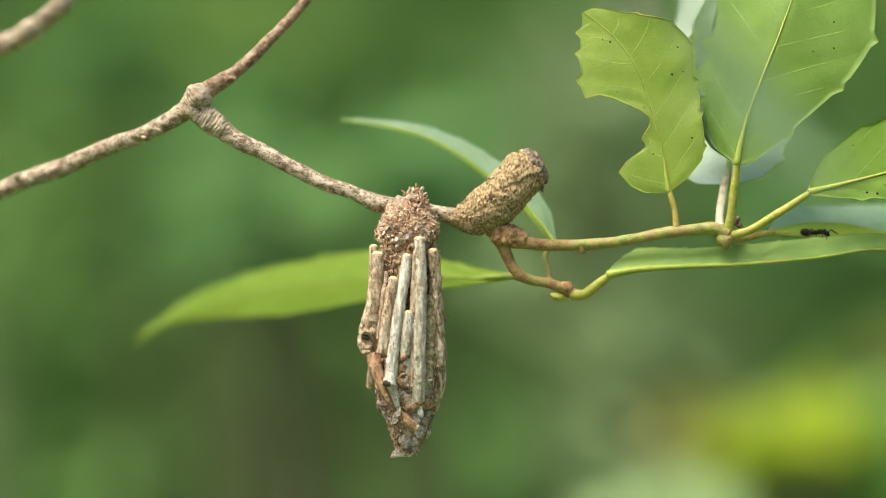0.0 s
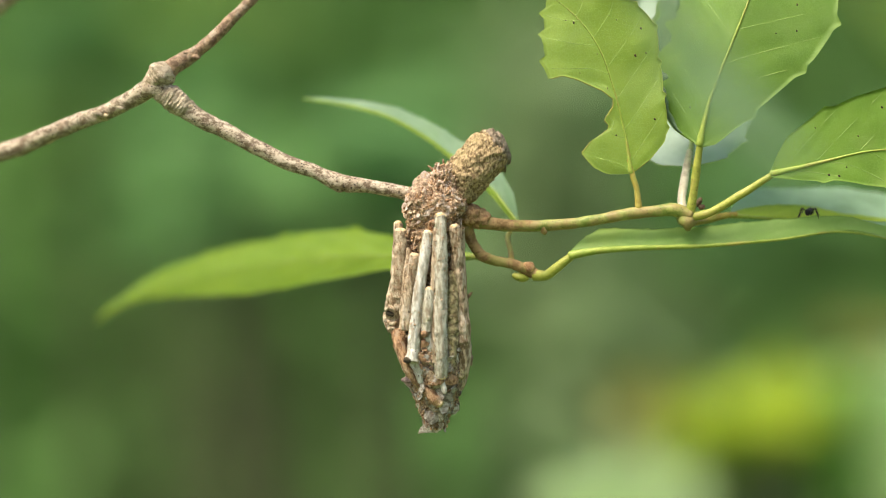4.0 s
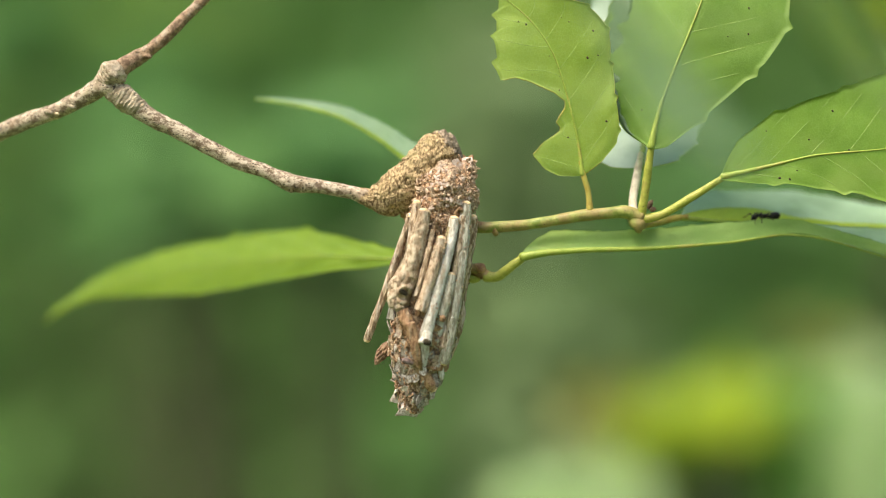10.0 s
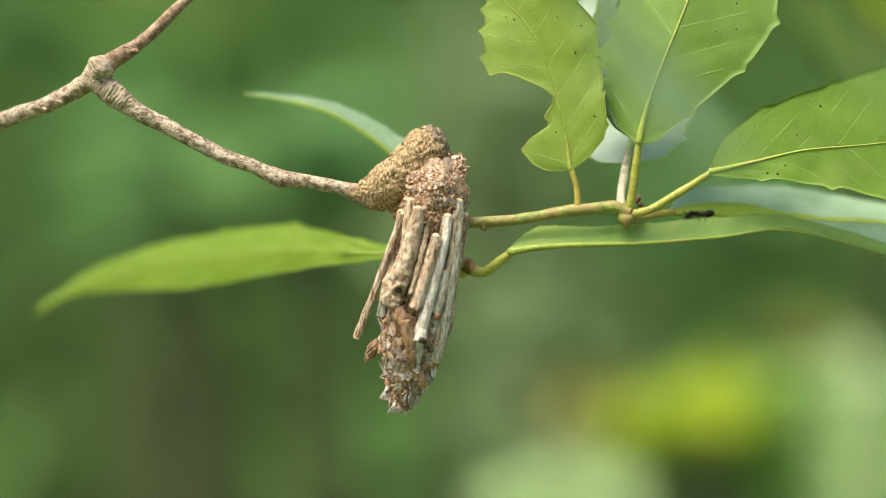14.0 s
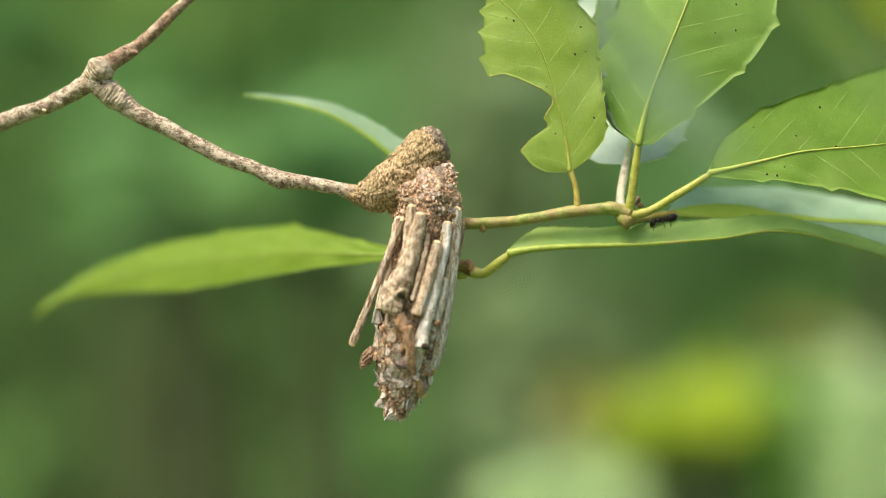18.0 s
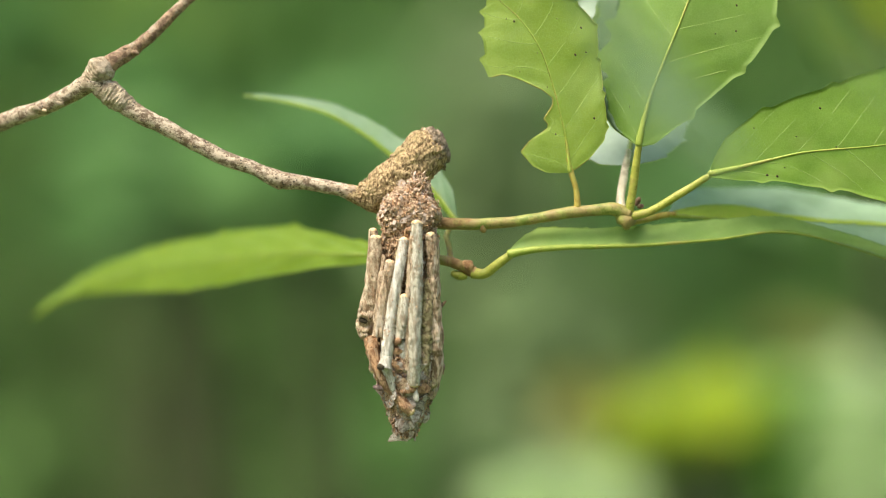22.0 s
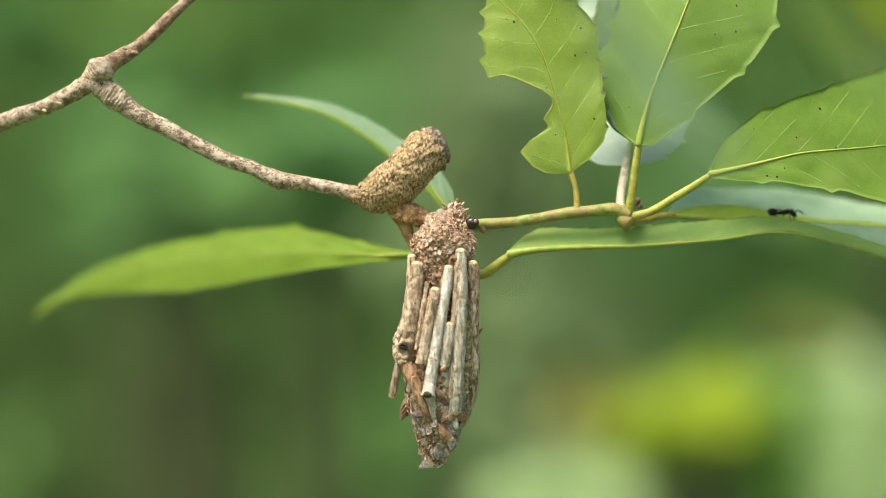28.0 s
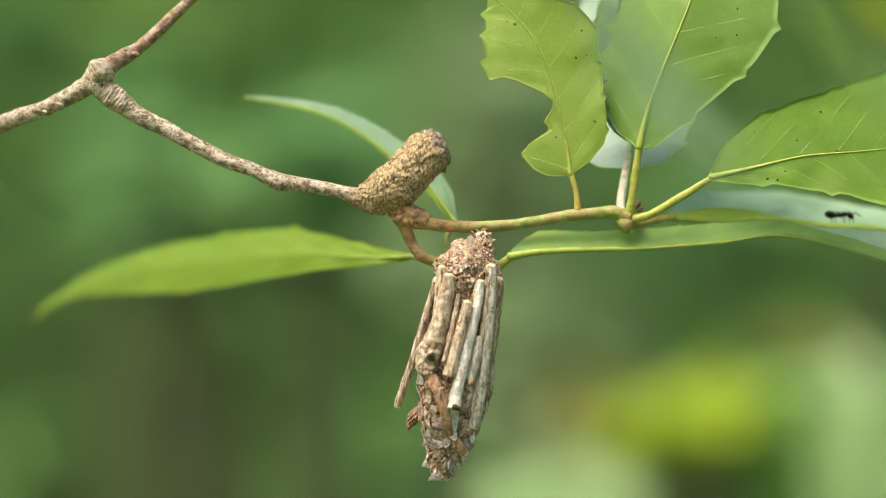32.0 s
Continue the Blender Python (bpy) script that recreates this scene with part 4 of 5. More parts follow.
white = stick([(0.5, 3.55, -0.03), (-0.04, 2.77, -3.67), (-1.19, 2.12, -8.93), (-2.18, 1.96, -14.20), (-2.70, 2.12, -17.45), (-2.46, 2.61, -19.91), (-2.35, 2.94, -21.54)], [0.74, 0.76, 0.78, 0.8, 0.86, 0.6, 0.4],
              STICK_WHITE, "bleached whitish twig piece with a flared hollow foot", 0.12, seed=4)
bit("hollow_foot", tube([(-2.51, 1.79, -16.64), (-2.79, 1.63, -17.69), (-2.89, 1.47, -18.34)], [0.74, 0.92, 1.05], 20, 14, 0.08, 1.0, 1.0, 6, 0.1, ZERO), STICK_WHITE, white)
bit("hollow", blob((-3.0, 0.32, -18.05), (0.68, 0.26, 0.5), (0, 15, -12), 0.2, 1.5, 14, 9, 6, ZERO), HOLE, white)
stick([(0.46, 2.61, -8.17), (0.03, 2.36, -11.42), (-0.47, 2.28, -14.10)], [0.72, 0.84, 0.7], STICK_GREY, "short grey twig piece", 0.15, seed=5)
bit("bud_tip", blob((-0.56, 1.63, -14.50), (0.55, 0.5, 0.5), (0, 70, 0), 0.2, 1.5, 10, 7, 7, ZERO), STICK_ORANGE)
tall = stick([(2.35, 4.3, 2.35), (2.1, 3.85, -2.13), (1.93, 3.41, -7.01), (1.39, 3.08, -13.52), (0.98, 3.25, -18.40), (0.73, 3.57, -20.92)], [0.8, 1.02, 1.02, 1.02, 1.0, 0.88], STICK_GREY,
             "long lichen-grey twig piece", 0.1, seed=6, low=True)
for k, (p, q) in enumerate((((1.3, 4.2, 0.9), 0.6), ((1.45, 3.9, 1.5), 0.5), ((1.25, 4.0, 0.3), 0.45))):
    bit("torn_bark", plate(p, (0.2 * k - 0.4, -1.0, 0.5), q, 60 + k, 0.08, 1.3, ZERO, 0.5), STICK_ORANGE, tall)
stick([(3.95, 5.35, 0.55), (3.85, 5.75, -4.62), (3.5, 6.35, -10.33), (3.35, 6.52, -15.22), (2.63, 7.50, -19.68), (1.46, 7.66, -23.15)], [0.75, 0.9, 1.0, 1.15, 1.05, 0.6], STICK_BROWN, "dark brown twig piece", 0.26, seed=7)
stick([(3.06, 5.61, -5.82), (2.75, 5.12, -10.30), (2.35, 4.96, -15.18), (1.87, 5.12, -19.65)], [0.6, 0.85, 0.9, 0.6], STICK_OLIVE, "lumpy olive twig piece", 0.35, cut=False, seed=8)
ring = [Vector((1.25, 3.7, 0.95)) + Vector((math.cos(a) * 0.5, -0.2 * math.sin(a), math.sin(a) * 0.55)) for a in (0.3 + 0.36 * k for k in range(15))]
bit("curled_bark", tube(ring, [0.13 + 0.1 * abs(math.sin(0.5 * k)) for k in range(15)], 12, 90, 0.3, 1.2, 1.4, 61, 0.2, ZERO, 0, 0, 0.1, 2.0, 0.6), STICK_ORANGE, tall, "curl of torn orange-brown bark")
thin = stick([(-4.98, 7.01, -0.24), (-5.89, 8.32, -5.52), (-7.10, 9.78, -12.41), (-8.53, 10.93, -18.72)], [0.45, 0.52, 0.52, 0.55], STICK_BROWN, "thin reddish twig piece standing off at its foot", 0.08, seed=9, low=True)
stick([(1.89, 3.59, 0.51), (1.51, 3.10, -3.72), (0.94, 2.77, -8.43)], [0.45, 0.5, 0.45], STICK_BROWN, "", 0.2, cut=False, seed=21)
stick([(-0.21, 3.10, -1.38), (-0.88, 2.77, -4.46), (-1.74, 2.45, -8.10)], [0.35, 0.42, 0.4], STICK_OLIVE, "", 0.25, cut=False, seed=22)
stick([(1.07, 2.77, -9.42), (0.78, 2.61, -13.49), (0.27, 2.77, -18.77)], [0.42, 0.5, 0.4], STICK_BROWN, "", 0.2, cut=False, seed=23)
stick([(-2.68, 3.42, -1.95), (-3.30, 2.94, -6.01), (-4.47, 2.77, -11.68)], [0.3, 0.36, 0.3], STICK_BROWN, "", 0.35, cut=False, seed=24)
cone = bit("cone_bud", blob((-6.35, 9.9, -20.5), (2.0, 0.95, 0.95), (0, 118, 0), 0.12, 0.9, 14, 10, 9, ZERO, 0.55), BUD, None, "small scaly brown bud stuck to the case")
for i in range(44):
    a, u = i * 2.4, 0.05 + 0.88 * i / 44
    c = Vector((-6.35, 9.9, -20.5)) + Euler((0, radians(118), 0)).to_matrix() @ Vector(((u * 2 - 1) * 1.85, 0.88 * math.sin(math.pi * u) * (1.1 - 0.5 * u) * math.cos(a), 0.88 * math.sin(math.pi * u) * (1.1 - 0.5 * u) * math.sin(a)))
    bit("scale", blob(c, (0.48, 0.22, 0.2), (0, 118, 0), 0.1, 1.0, 7, 5, i, ZERO), BUD, cone)
bit("thorn_bud", blob((4.55, 7.2, -9.55), (0.85, 0.38, 0.38), (0, -40, 0), 0.15, 1.0, 10, 8, 10, ZERO, 0.6), BUD)
bit("orange_collar", tube([(-5.93, 4.08, -13.92), (-5.47, 3.59, -14.91), (-5.02, 3.10, -15.99)], [0.85, 0.98, 0.85], 30, 40, 0.12, 1.0, 1.0, 11, 0.2, ZERO, 0, 0, 0.22, 1.6, 1.6), STICK_ORANGE, None, "orange-brown ringed twig stub")
stick([(-5.09, 2.45, -15.58), (-4.13, 2.28, -18.63), (-3.15, 2.61, -21.11), (-2.53, 2.94, -22.19)], [0.9, 0.72, 0.5, 0.2], STICK_ORANGE, "orange-brown splinter", 0.12, cut=False, seed=12)
stick([(-2.74, 4.07, -21.69), (-1.64, 3.91, -22.95), (-0.70, 3.91, -24.12), (-0.07, 4.07, -24.79)], [0.7, 0.82, 0.82, 0.65], STICK_ORANGE, "slanting orange-brown twig stub", 0.08, cut=False, low=True, seed=13)
bit("grey_chip", blob((-0.20, 3.0, -15.74), (1.5, 0.6, 1.0), (0, 80, 0), 0.45, 1.2, 26, 18, 14, ZERO), STICK_WHITE)
bit("dark_chip", blob((-0.54, 3.2, -18.66), (1.2, 0.5, 0.95), (0, 60, 0), 0.6, 1.3, 26, 18, 15, ZERO), CHIP_PURPLE)
bit("pale_chip", blob((0.81, 3.75, -22.30), (1.1, 0.3, 0.5), (0, 75, 0), 0.25, 0.9, 10, 8, 16, ZERO), STICK_WHITE)
bit("reddish_bark", blob((-0.56, 3.10, -21.76), (0.9, 0.35, 0.45), (0, 10, 0), 0.4, 1.2, 10, 8, 17, ZERO), STICK_ORANGE)
bit("reddish_bark", blob((-4.54, 3.26, -21.14), (0.9, 0.35, 0.45), (0, 10, 0), 0.4, 1.2, 10, 8, 18, ZERO), CHIP_PURPLE)
for p, r, t, mt in (((3.25, 7.9, -18.48), (1.2, 0.8, 0.7), 80, STICK_BROWN), ((3.35, 7.7, -14.00), (1.1, 0.7, 0.6), 70, STICK_BROWN), ((2.5, 7.0, -20.74), (1.1, 0.7, 0.6), 110, STICK_OLIVE),
                    ((3.5, 8.2, -7.07), (0.8, 0.5, 0.5), 80, STICK_BROWN), ((2.2, 5.6, -13.55), (0.9, 0.4, 0.5), 85, STICK_OLIVE), ((2.5, 5.7, -9.48), (0.8, 0.4, 0.45), 85, STICK_OLIVE),
                    ((-6.88, 3.91, -13.23), (1.1, 0.8, 0.8), 60, STICK_BROWN), ((-6.86, 4.40, -9.97), (1.0, 0.8, 0.8), 80, STICK_BROWN), ((0.28, 3.42, -21.22), (0.9, 0.5, 0.5), 60, STICK_ORANGE)):
    bit("bark_lump", blob(p, r, (0, t, 0), 0.6, 1.1, 30, 20, int(p[0] * 7), ZERO), mt)
# pieces round the far side of the case
for a, u0, u1, r, mt in ((110, 0.24, 0.66, 0.6, STICK_BROWN), (132, 0.27, 0.6, 0.7, STICK_GREY), (150, 0.24, 0.68, 0.85, STICK_BROWN), (175, 0.28, 0.62, 0.75, STICK_OLIVE),
                         (200, 0.24, 0.66, 0.8, STICK_BROWN), (225, 0.27, 0.55, 0.75, STICK_GREY), (250, 0.25, 0.5, 0.7, STICK_BROWN)):
    stick([ring_point(u0 + (u1 - u0) * k / 3, radians(a + 2 * k), 1.0) for k in range(4)], [r] * 4, mt, "", 0.15, seed=a)
# grey leaf flakes shingled on the foot of the case
random.seed(31)
for i in range(120):
    u, a = random.uniform(0.5, 0.99), random.uniform(0, 2 * math.pi)
    d = Vector((math.sin(a), -math.cos(a), -0.25))
    bit("flake", plate(ring_point(u, a, 0.25), d, random.uniform(0.3, 1.2), i, 0.05, random.uniform(1.1, 2.2), ZERO, random.uniform(0.0, 0.6)), FLAKE)
for i in range(90):
    u, a = random.uniform(0.52, 0.74), random.uniform(0, 2 * math.pi)
    d = Vector((math.sin(a), -math.cos(a), -0.1))
    bit("bark_scrap", plate(ring_point(u, a, random.uniform(0.25, 0.7)), d, random.uniform(0.4, 0.85), 200 + i, 0.06, 1.8, ZERO, random.uniform(0.0, 0.3)),
        (FLAKE, STICK_BROWN, CASE_CORE, STICK_ORANGE, FLAKE, CHIP_PURPLE)[i % 6])
for i in range(70):
    u, a = random.uniform(0.26, 0.66), random.uniform(0, 2 * math.pi)
    d = Vector((math.sin(a), -math.cos(a), 0.0))
    bit("bark_scrap", plate(ring_point(u, a, random.uniform(0.5, 0.9)), d, random.uniform(0.2, 0.45), i, 0.05, 1.8, ZERO, random.uniform(0.1, 0.5)),
        (STICK_BROWN, CASE_CORE, FLAKE, STICK_ORANGE)[i % 4])


def crumbs(name, material, n, u0, u1, size, seed, out=0.1, spread=0.35, long=2.2, owner=None, axis=None, radii=None):
    """A crust of tiny chips on the case between two heights."""
    rnd = random.Random(seed)
    verts, faces = [], []
    for _ in range(n):
        u, a = rnd.uniform(u0, u1), rnd.uniform(0, 2 * math.pi)
        c = ring_point(u, a, out + rnd.uniform(-0.15, spread), axis, radii)
        m = Euler([rnd.uniform(0, 6.28) for _ in range(3)]).to_matrix()
        s = size * rnd.uniform(0.5, 1.5)
        l, w, h = s * rnd.uniform(0.8, long), s * rnd.uniform(0.45, 0.9), s * rnd.uniform(0.25, 0.6)
        o = len(verts)
        for x, y, z in ((-1, -1, -1), (1, -0.7, -1), (1, 0.8, -1), (-1, 1, -1), (-0.8, -1, 1), (0.9, -0.6, 1), (0.8, 0.8, 1), (-1, 0.7, 1)):
            verts.append((c + m @ Vector((x * l / 2, y * w / 2, z * h / 2))) * MM)
        faces += [tuple(o + k for k in f) for f in ((0, 3, 2, 1), (4, 5, 6, 7), (0, 1, 5, 4), (1, 2, 6, 5), (2, 3, 7, 6), (3, 0, 4, 7))]
    return tagged(bit(name, mesh_of(verts, faces, False), material, owner), kind="stuff")


crumbs("crumb_crust", CRUMB, 3600, 0.02, 1.0, 0.31, 1, -0.05, 0.3, 1.7, collar, COLLAR_AXIS, COLLAR_RADII)
crumbs("crumb_crust", CRUMB_PALE, 1700, 0.02, 1.0, 0.3, 2, 0.0, 0.4, 1.8, collar, COLLAR_AXIS, COLLAR_RADII)
crumbs("crumb_crust", CRUMB, 2600, 0.24, 0.5, 0.32, 3, 0.45, 0.5)
crumbs("crumb_crust", CRUMB, 700, 0.54, 0.72, 0.26, 6, 0.2, 0.25, 1.4)
crumbs("crumb_crust", CRUMB_PALE, 2000, 0.24, 0.5, 0.28, 4, 0.5, 0.5)
crumbs("crumb_crust", CRUMB, 1000, 0.56, 1.0, 0.28, 5, 0.1, 0.45, 1.6)
crumbs("crumb_crust", CRUMB_PALE, 500, 0.56, 1.0, 0.26, 7, 0.15, 0.45, 1.6)


def stuck_bits(paths, n, material, size, seed):
    """Specks of bark glued on the outer sides of the sticks along paths of (points, radius)."""
    rnd = random.Random(seed)
    verts, faces = [], []
    for _ in range(n):
        path, r = rnd.choice(paths)
        a = rnd.uniform(-1.5, 1.5)
        c = Vector(spline(path, rnd.random())) + Vector((math.sin(a), -math.cos(a), 0)) * r * 1.02
        m = Euler((rnd.uniform(0, 6.28), rnd.uniform(0, 6.28), rnd.uniform(0, 6.28))).to_matrix()
        s = size * rnd.uniform(0.4, 1.3)
        o = len(verts)
        for x, y, z in ((-1, -0.8, -1), (1, -0.7, -0.9), (0.9, 0.8, -1), (-1, 1, -0.8), (-0.8, -0.7, 1), (0.9, -0.6, 0.8), (0.7, 0.8, 1), (-0.9, 0.7, 0.9)):
            verts.append((c + m @ Vector((x * s * 0.7, y * s * 0.45, z * s * 0.3))) * MM)
        faces += [tuple(o + k for k in f) for f in ((0, 3, 2, 1), (4, 5, 6, 7), (0, 1, 5, 4), (1, 2, 6, 5), (2, 3, 7, 6), (3, 0, 4, 7))]
    return tagged(bit("stuck_specks", mesh_of(verts, faces, False), material), kind="stuff")


STUCK = [([(-3.65, 3.91, 0.61), (-4.28, 3.91, -3.53), (-5.24, 4.40, -7.98), (-6.08, 5.22, -11.22)], 1.25), ([(-1.49, 2.45, -3.13), (-2.27, 2.20, -6.86), (-3.72, 2.28, -13.66)], 0.85),
         ([(0.81, 3.59, -0.03), (-1.19, 2.12, -8.93), (-2.18, 1.96, -14.20)], 0.8), ([(2.63, 4.55, 1.94), (1.93, 3.4, -7.01), (1.0, 3.2, -18.40)], 1.0),
         ([(3.95, 5.35, 0.3), (3.5, 6.35, -10.33), (2.8, 8.2, -19.68)], 0.9), ([(3.0, 5.6, -5.82), (2.3, 5.0, -15.18)], 0.85)]
stuck_bits(STUCK, 300, CRUMB, 0.18, 71)
stuck_bits(STUCK, 260, CRUMB_PALE, 0.16, 72)
# ragged chips round the mouth of the collar
rnd = random.Random(8)
for i in range(30):
    a = rnd.uniform(0, 2 * math.pi)
    p = ring_point(rnd.uniform(0.72, 0.98), a, 0.0, COLLAR_AXIS, COLLAR_RADII)
    d = Vector((math.sin(a) * 0.7, -math.cos(a) * 0.7, rnd.uniform(0.3, 1.4))).normalized()
    l = rnd.uniform(0.4, 1.2)
    bit("mouth_chip", tube([p - d * 0.4, p + d * l * 0.5, p + d * l + Vector((rnd.uniform(-0.3, 0.3), 0, 0))], [0.34, 0.3, 0.18], 6, 8, 0.3, 2.0, 0.6, i, 0.2, ZERO),
        (CRUMB_PALE, STICK_ORANGE, STICK_BROWN)[i % 3], collar)
for i in range(90):
    a = rnd.uniform(-1.7, 1.7)
    p = ring_point(rnd.uniform(0.12, 0.85), a, 0.12, COLLAR_AXIS, COLLAR_RADII)
    bit("silk_patch", plate(p, (math.sin(a), -math.cos(a), 0.3), rnd.uniform(0.18, 0.42), i, 0.05, 2.3, ZERO, rnd.uniform(0.1, 0.5)), SILK, collar)
for i in range(60):
    a = rnd.uniform(0, 2 * math.pi)
    p = ring_point(rnd.uniform(0.15, 0.95), a, 0.15, COLLAR_AXIS, COLLAR_RADII)
    bit("bark_scrap", plate(p, (math.sin(a), -math.cos(a), 0.3), rnd.uniform(0.25, 0.5), 90 + i, 0.06, 1.5, ZERO, rnd.uniform(0.2, 0.8)), (CRUMB, STICK_ORANGE, STICK_BROWN, CRUMB_PALE)[i % 4], collar)
for k, (x, y, z, r) in enumerate(((1.9, -0.6, 8.3, 0.8), (2.4, 0.2, 8.0, 0.8), (2.3, -1.2, 7.0, 0.7), (1.1, -0.5, 9.0, 0.65), (2.9, 0.4, 6.8, 0.7), (1.7, 0.6, 9.2, 0.6), (-0.6, -1.2, 7.6, 0.8), (-1.5, -1.0, 6.8, 0.6))):
    bit("curled_flap", plate((x, y, z), (0.5 - 0.2 * k, -0.8, 0.4), r, 300 + k, 0.07, 1.5, ZERO, 0.7), (SILK, CRUMB_PALE, STICK_ORANGE)[k % 3], collar)
# the larva's head looks out of the mouth of the case
head = bit("larva_head", blob((0, 0, 0), (1.05, 0.9, 0.95), (0, 0, 0), 0.05, 0.8, 18, 12, 1, ZERO), HEAD, None, "shiny dark head of the bagworm larva")
bit("head_mark", blob((0.5, -0.75, 0.3), (0.22, 0.14, 0.3), (0, 20, 0), 0.1, 1.0, 9, 7, 2, ZERO), HEAD_PALE, head)
bit("jaw", blob((0.85, -0.3, -0.45), (0.3, 0.2, 0.2), (0, 40, 0), 0.1, 1.0, 9, 7, 3, ZERO), HEAD, head)
bit("jaw", blob((0.85, 0.25, -0.45), (0.3, 0.2, 0.2), (0, 40, 0), 0.1, 1.0, 9, 7, 4, ZERO), HEAD, head)
bit("neck", blob((-0.95, 0.1, -0.3), (0.8, 0.75, 0.75), (0, -20, 0), 0.08, 0.8, 14, 9, 5, ZERO), HEAD_PALE, head)

# ---- the ant ----
ANT = surface("black_ant_shell", (0.004, 0.003, 0.003), (0.014, 0.01, 0.007), 0.25, 0.35, 0.15, 0.02, spec=0.22)
ANT_BROWN = surface("dark_brown_ant_leg", (0.014, 0.008, 0.005), (0.04, 0.024, 0.014), 0.3, 0.4, 0.1, 0.02)
ant = thing("ant", "small black ant walking on a folded oak leaf", "ant")


def limb(name, pts, r, parent=None, mt=None):
    return joined(name, tube(pts, [r] * (len(pts) - 1) + [r * 0.55], 7, 6 * len(pts), 0.0, 1.0, 1.0, 0, 0.3, ZERO), mt or ANT_BROWN, parent or ant)


joined("abdomen", blob((-1.75, 0, 1.25), (0.85, 0.58, 0.58), (0, 10, 0), 0.03, 1.0, 18, 12, 1, ZERO), ANT, ant)
for k in range(3):
    joined("abdomen_band", tube([(-1.35 - 0.4 * k, 0, 1.2), (-1.42 - 0.4 * k, 0, 1.21)], [0.56 - 0.03 * k, 0.57 - 0.05 * k], 16, 4, 0, 1, 1, 0, 0.0, ZERO), ANT_BROWN, ant)
joined("waist", blob((-0.78, 0, 1.12), (0.16, 0.18, 0.32), (0, 0, 0), 0.05, 1.0, 10, 7, 2, ZERO), ANT, ant)
joined("waist_stalk", tube([(-1.05, 0, 1.02), (-0.8, 0, 0.98), (-0.5, 0, 1.05)], [0.13, 0.11, 0.14], 8, 10, 0, 1, 1, 0, 0.2, ZERO), ANT, ant)
joined("thorax", blob((-0.25, 0, 1.2), (0.5, 0.34, 0.38), (0, 8, 0), 0.06, 1.2, 16, 10, 3, ZERO), ANT, ant)
joined("thorax", blob((0.35, 0, 1.3), (0.48, 0.37, 0.4), (0, -8, 0), 0.06, 1.2, 16, 10, 4, ZERO), ANT, ant)
ant_head = joined("head", blob((1.28, 0, 1.05), (0.62, 0.52, 0.47), (0, 40, 0), 0.03, 1.0, 18, 12, 5, ZERO, 0.25), ANT, ant)
for s in (-1, 1):
    joined("eye", blob((1.25, 0.43 * s, 1.2), (0.14, 0.09, 0.13), (0, 0, 0), 0.0, 1.0, 9, 7, 6, ZERO), ANT, ant_head)
    joined("jaw", blob((1.66, 0.13 * s, 0.72), (0.24, 0.09, 0.13), (0, 50, -15 * s), 0.0, 1.0, 9, 6, 7, ZERO), ANT_BROWN, ant_head)
    limb("antenna", [(1.5, 0.22 * s, 1.15), (1.95, 0.5 * s, 1.55), (2.1, 0.55 * s, 1.5), (2.6, 0.62 * s, 1.15), (3.0, 0.62 * s, 0.95)], 0.045, ant_head)
LEGS = []
for k, (x, fx, kx) in enumerate(((0.55, 1.35, 0.95), (0.15, 0.25, 0.25), (-0.3, -1.3, -0.85))):
    for s in (-1, 1):
        leg = limb("leg", [(0, 0, 0), (kx * 0.6 - x * 0.4, 0.6 * s, 0.62), (kx - x * 0.55, 0.85 * s, 0.55), (fx - x + 0.05, 1.2 * s, -0.45), (fx - x + 0.1, 1.45 * s, -1.0)], 0.06)
        leg.location = Vector((x, 0.2 * s, 1.0)) * MM
        LEGS.append((leg, k, s))

# ---- woods far behind, all out of focus ----
FAR_LEAF = surface("far_leaves", (0.115, 0.21, 0.052), (0.175, 0.295, 0.07), 400.0, 0.6, 0.0, island=0.3, through_light=0.35, spec=0.1)
WOODS = surface("woodland_leaves", (0.118, 0.24, 0.066), (0.162, 0.305, 0.088), 400.0, 0.6, 0.0, island=0.3, through_light=0.4, spec=0.1)
FAR_LIGHT = surface("light_leaves", (0.115, 0.25, 0.085), (0.17, 0.335, 0.12), 200.0, 0.55, 0.0, island=0.35, through_light=0.35, spec=0.1)
FAR_SOFT = surface("soft_green_leaves", (0.16, 0.325, 0.10), (0.23, 0.425, 0.145), 200.0, 0.55, 0.0, island=0.3, through_light=0.35, spec=0.1)
FAR_YELLOW = surface("yellow_green_leaves", (0.34, 0.46, 0.03), (0.44, 0.56, 0.05), 60.0, 0.5, 0.0, island=0.25, through_light=0.45)
FAR_GREY = surface("greyish_leaves", (0.17, 0.255, 0.11), (0.245, 0.34, 0.16), 200.0, 0.55, 0.0, island=0.3, through_light=0.35, spec=0.1)
FAR_PALE = surface("pale_green_leaves", (0.40, 0.55, 0.25), (0.52, 0.68, 0.36), 60.0, 0.4, 0.0, island=0.25, through_light=0.4)
FAR_LIVELY = surface("lively_green_leaves", (0.13, 0.32, 0.035), (0.20, 0.42, 0.06), 60.0, 0.5, 0.0, island=0.25, through_light=0.4)
FAR_OLIVE = surface("reddish_olive_leaves", (0.20, 0.22, 0.05), (0.28, 0.29, 0.075), 60.0, 0.5, 0.0, island=0.25, through_light=0.35)
TRUNK = surface("grey_trunk_bark", (0.15, 0.15, 0.11), (0.28, 0.28, 0.20), 60.0, 0.9, 0.5, 8.0)
STEM = surface("shrub_stem", (0.05, 0.06, 0.025), (0.09, 0.11, 0.045), 20.0, 0.9, 0.4, 3.0)


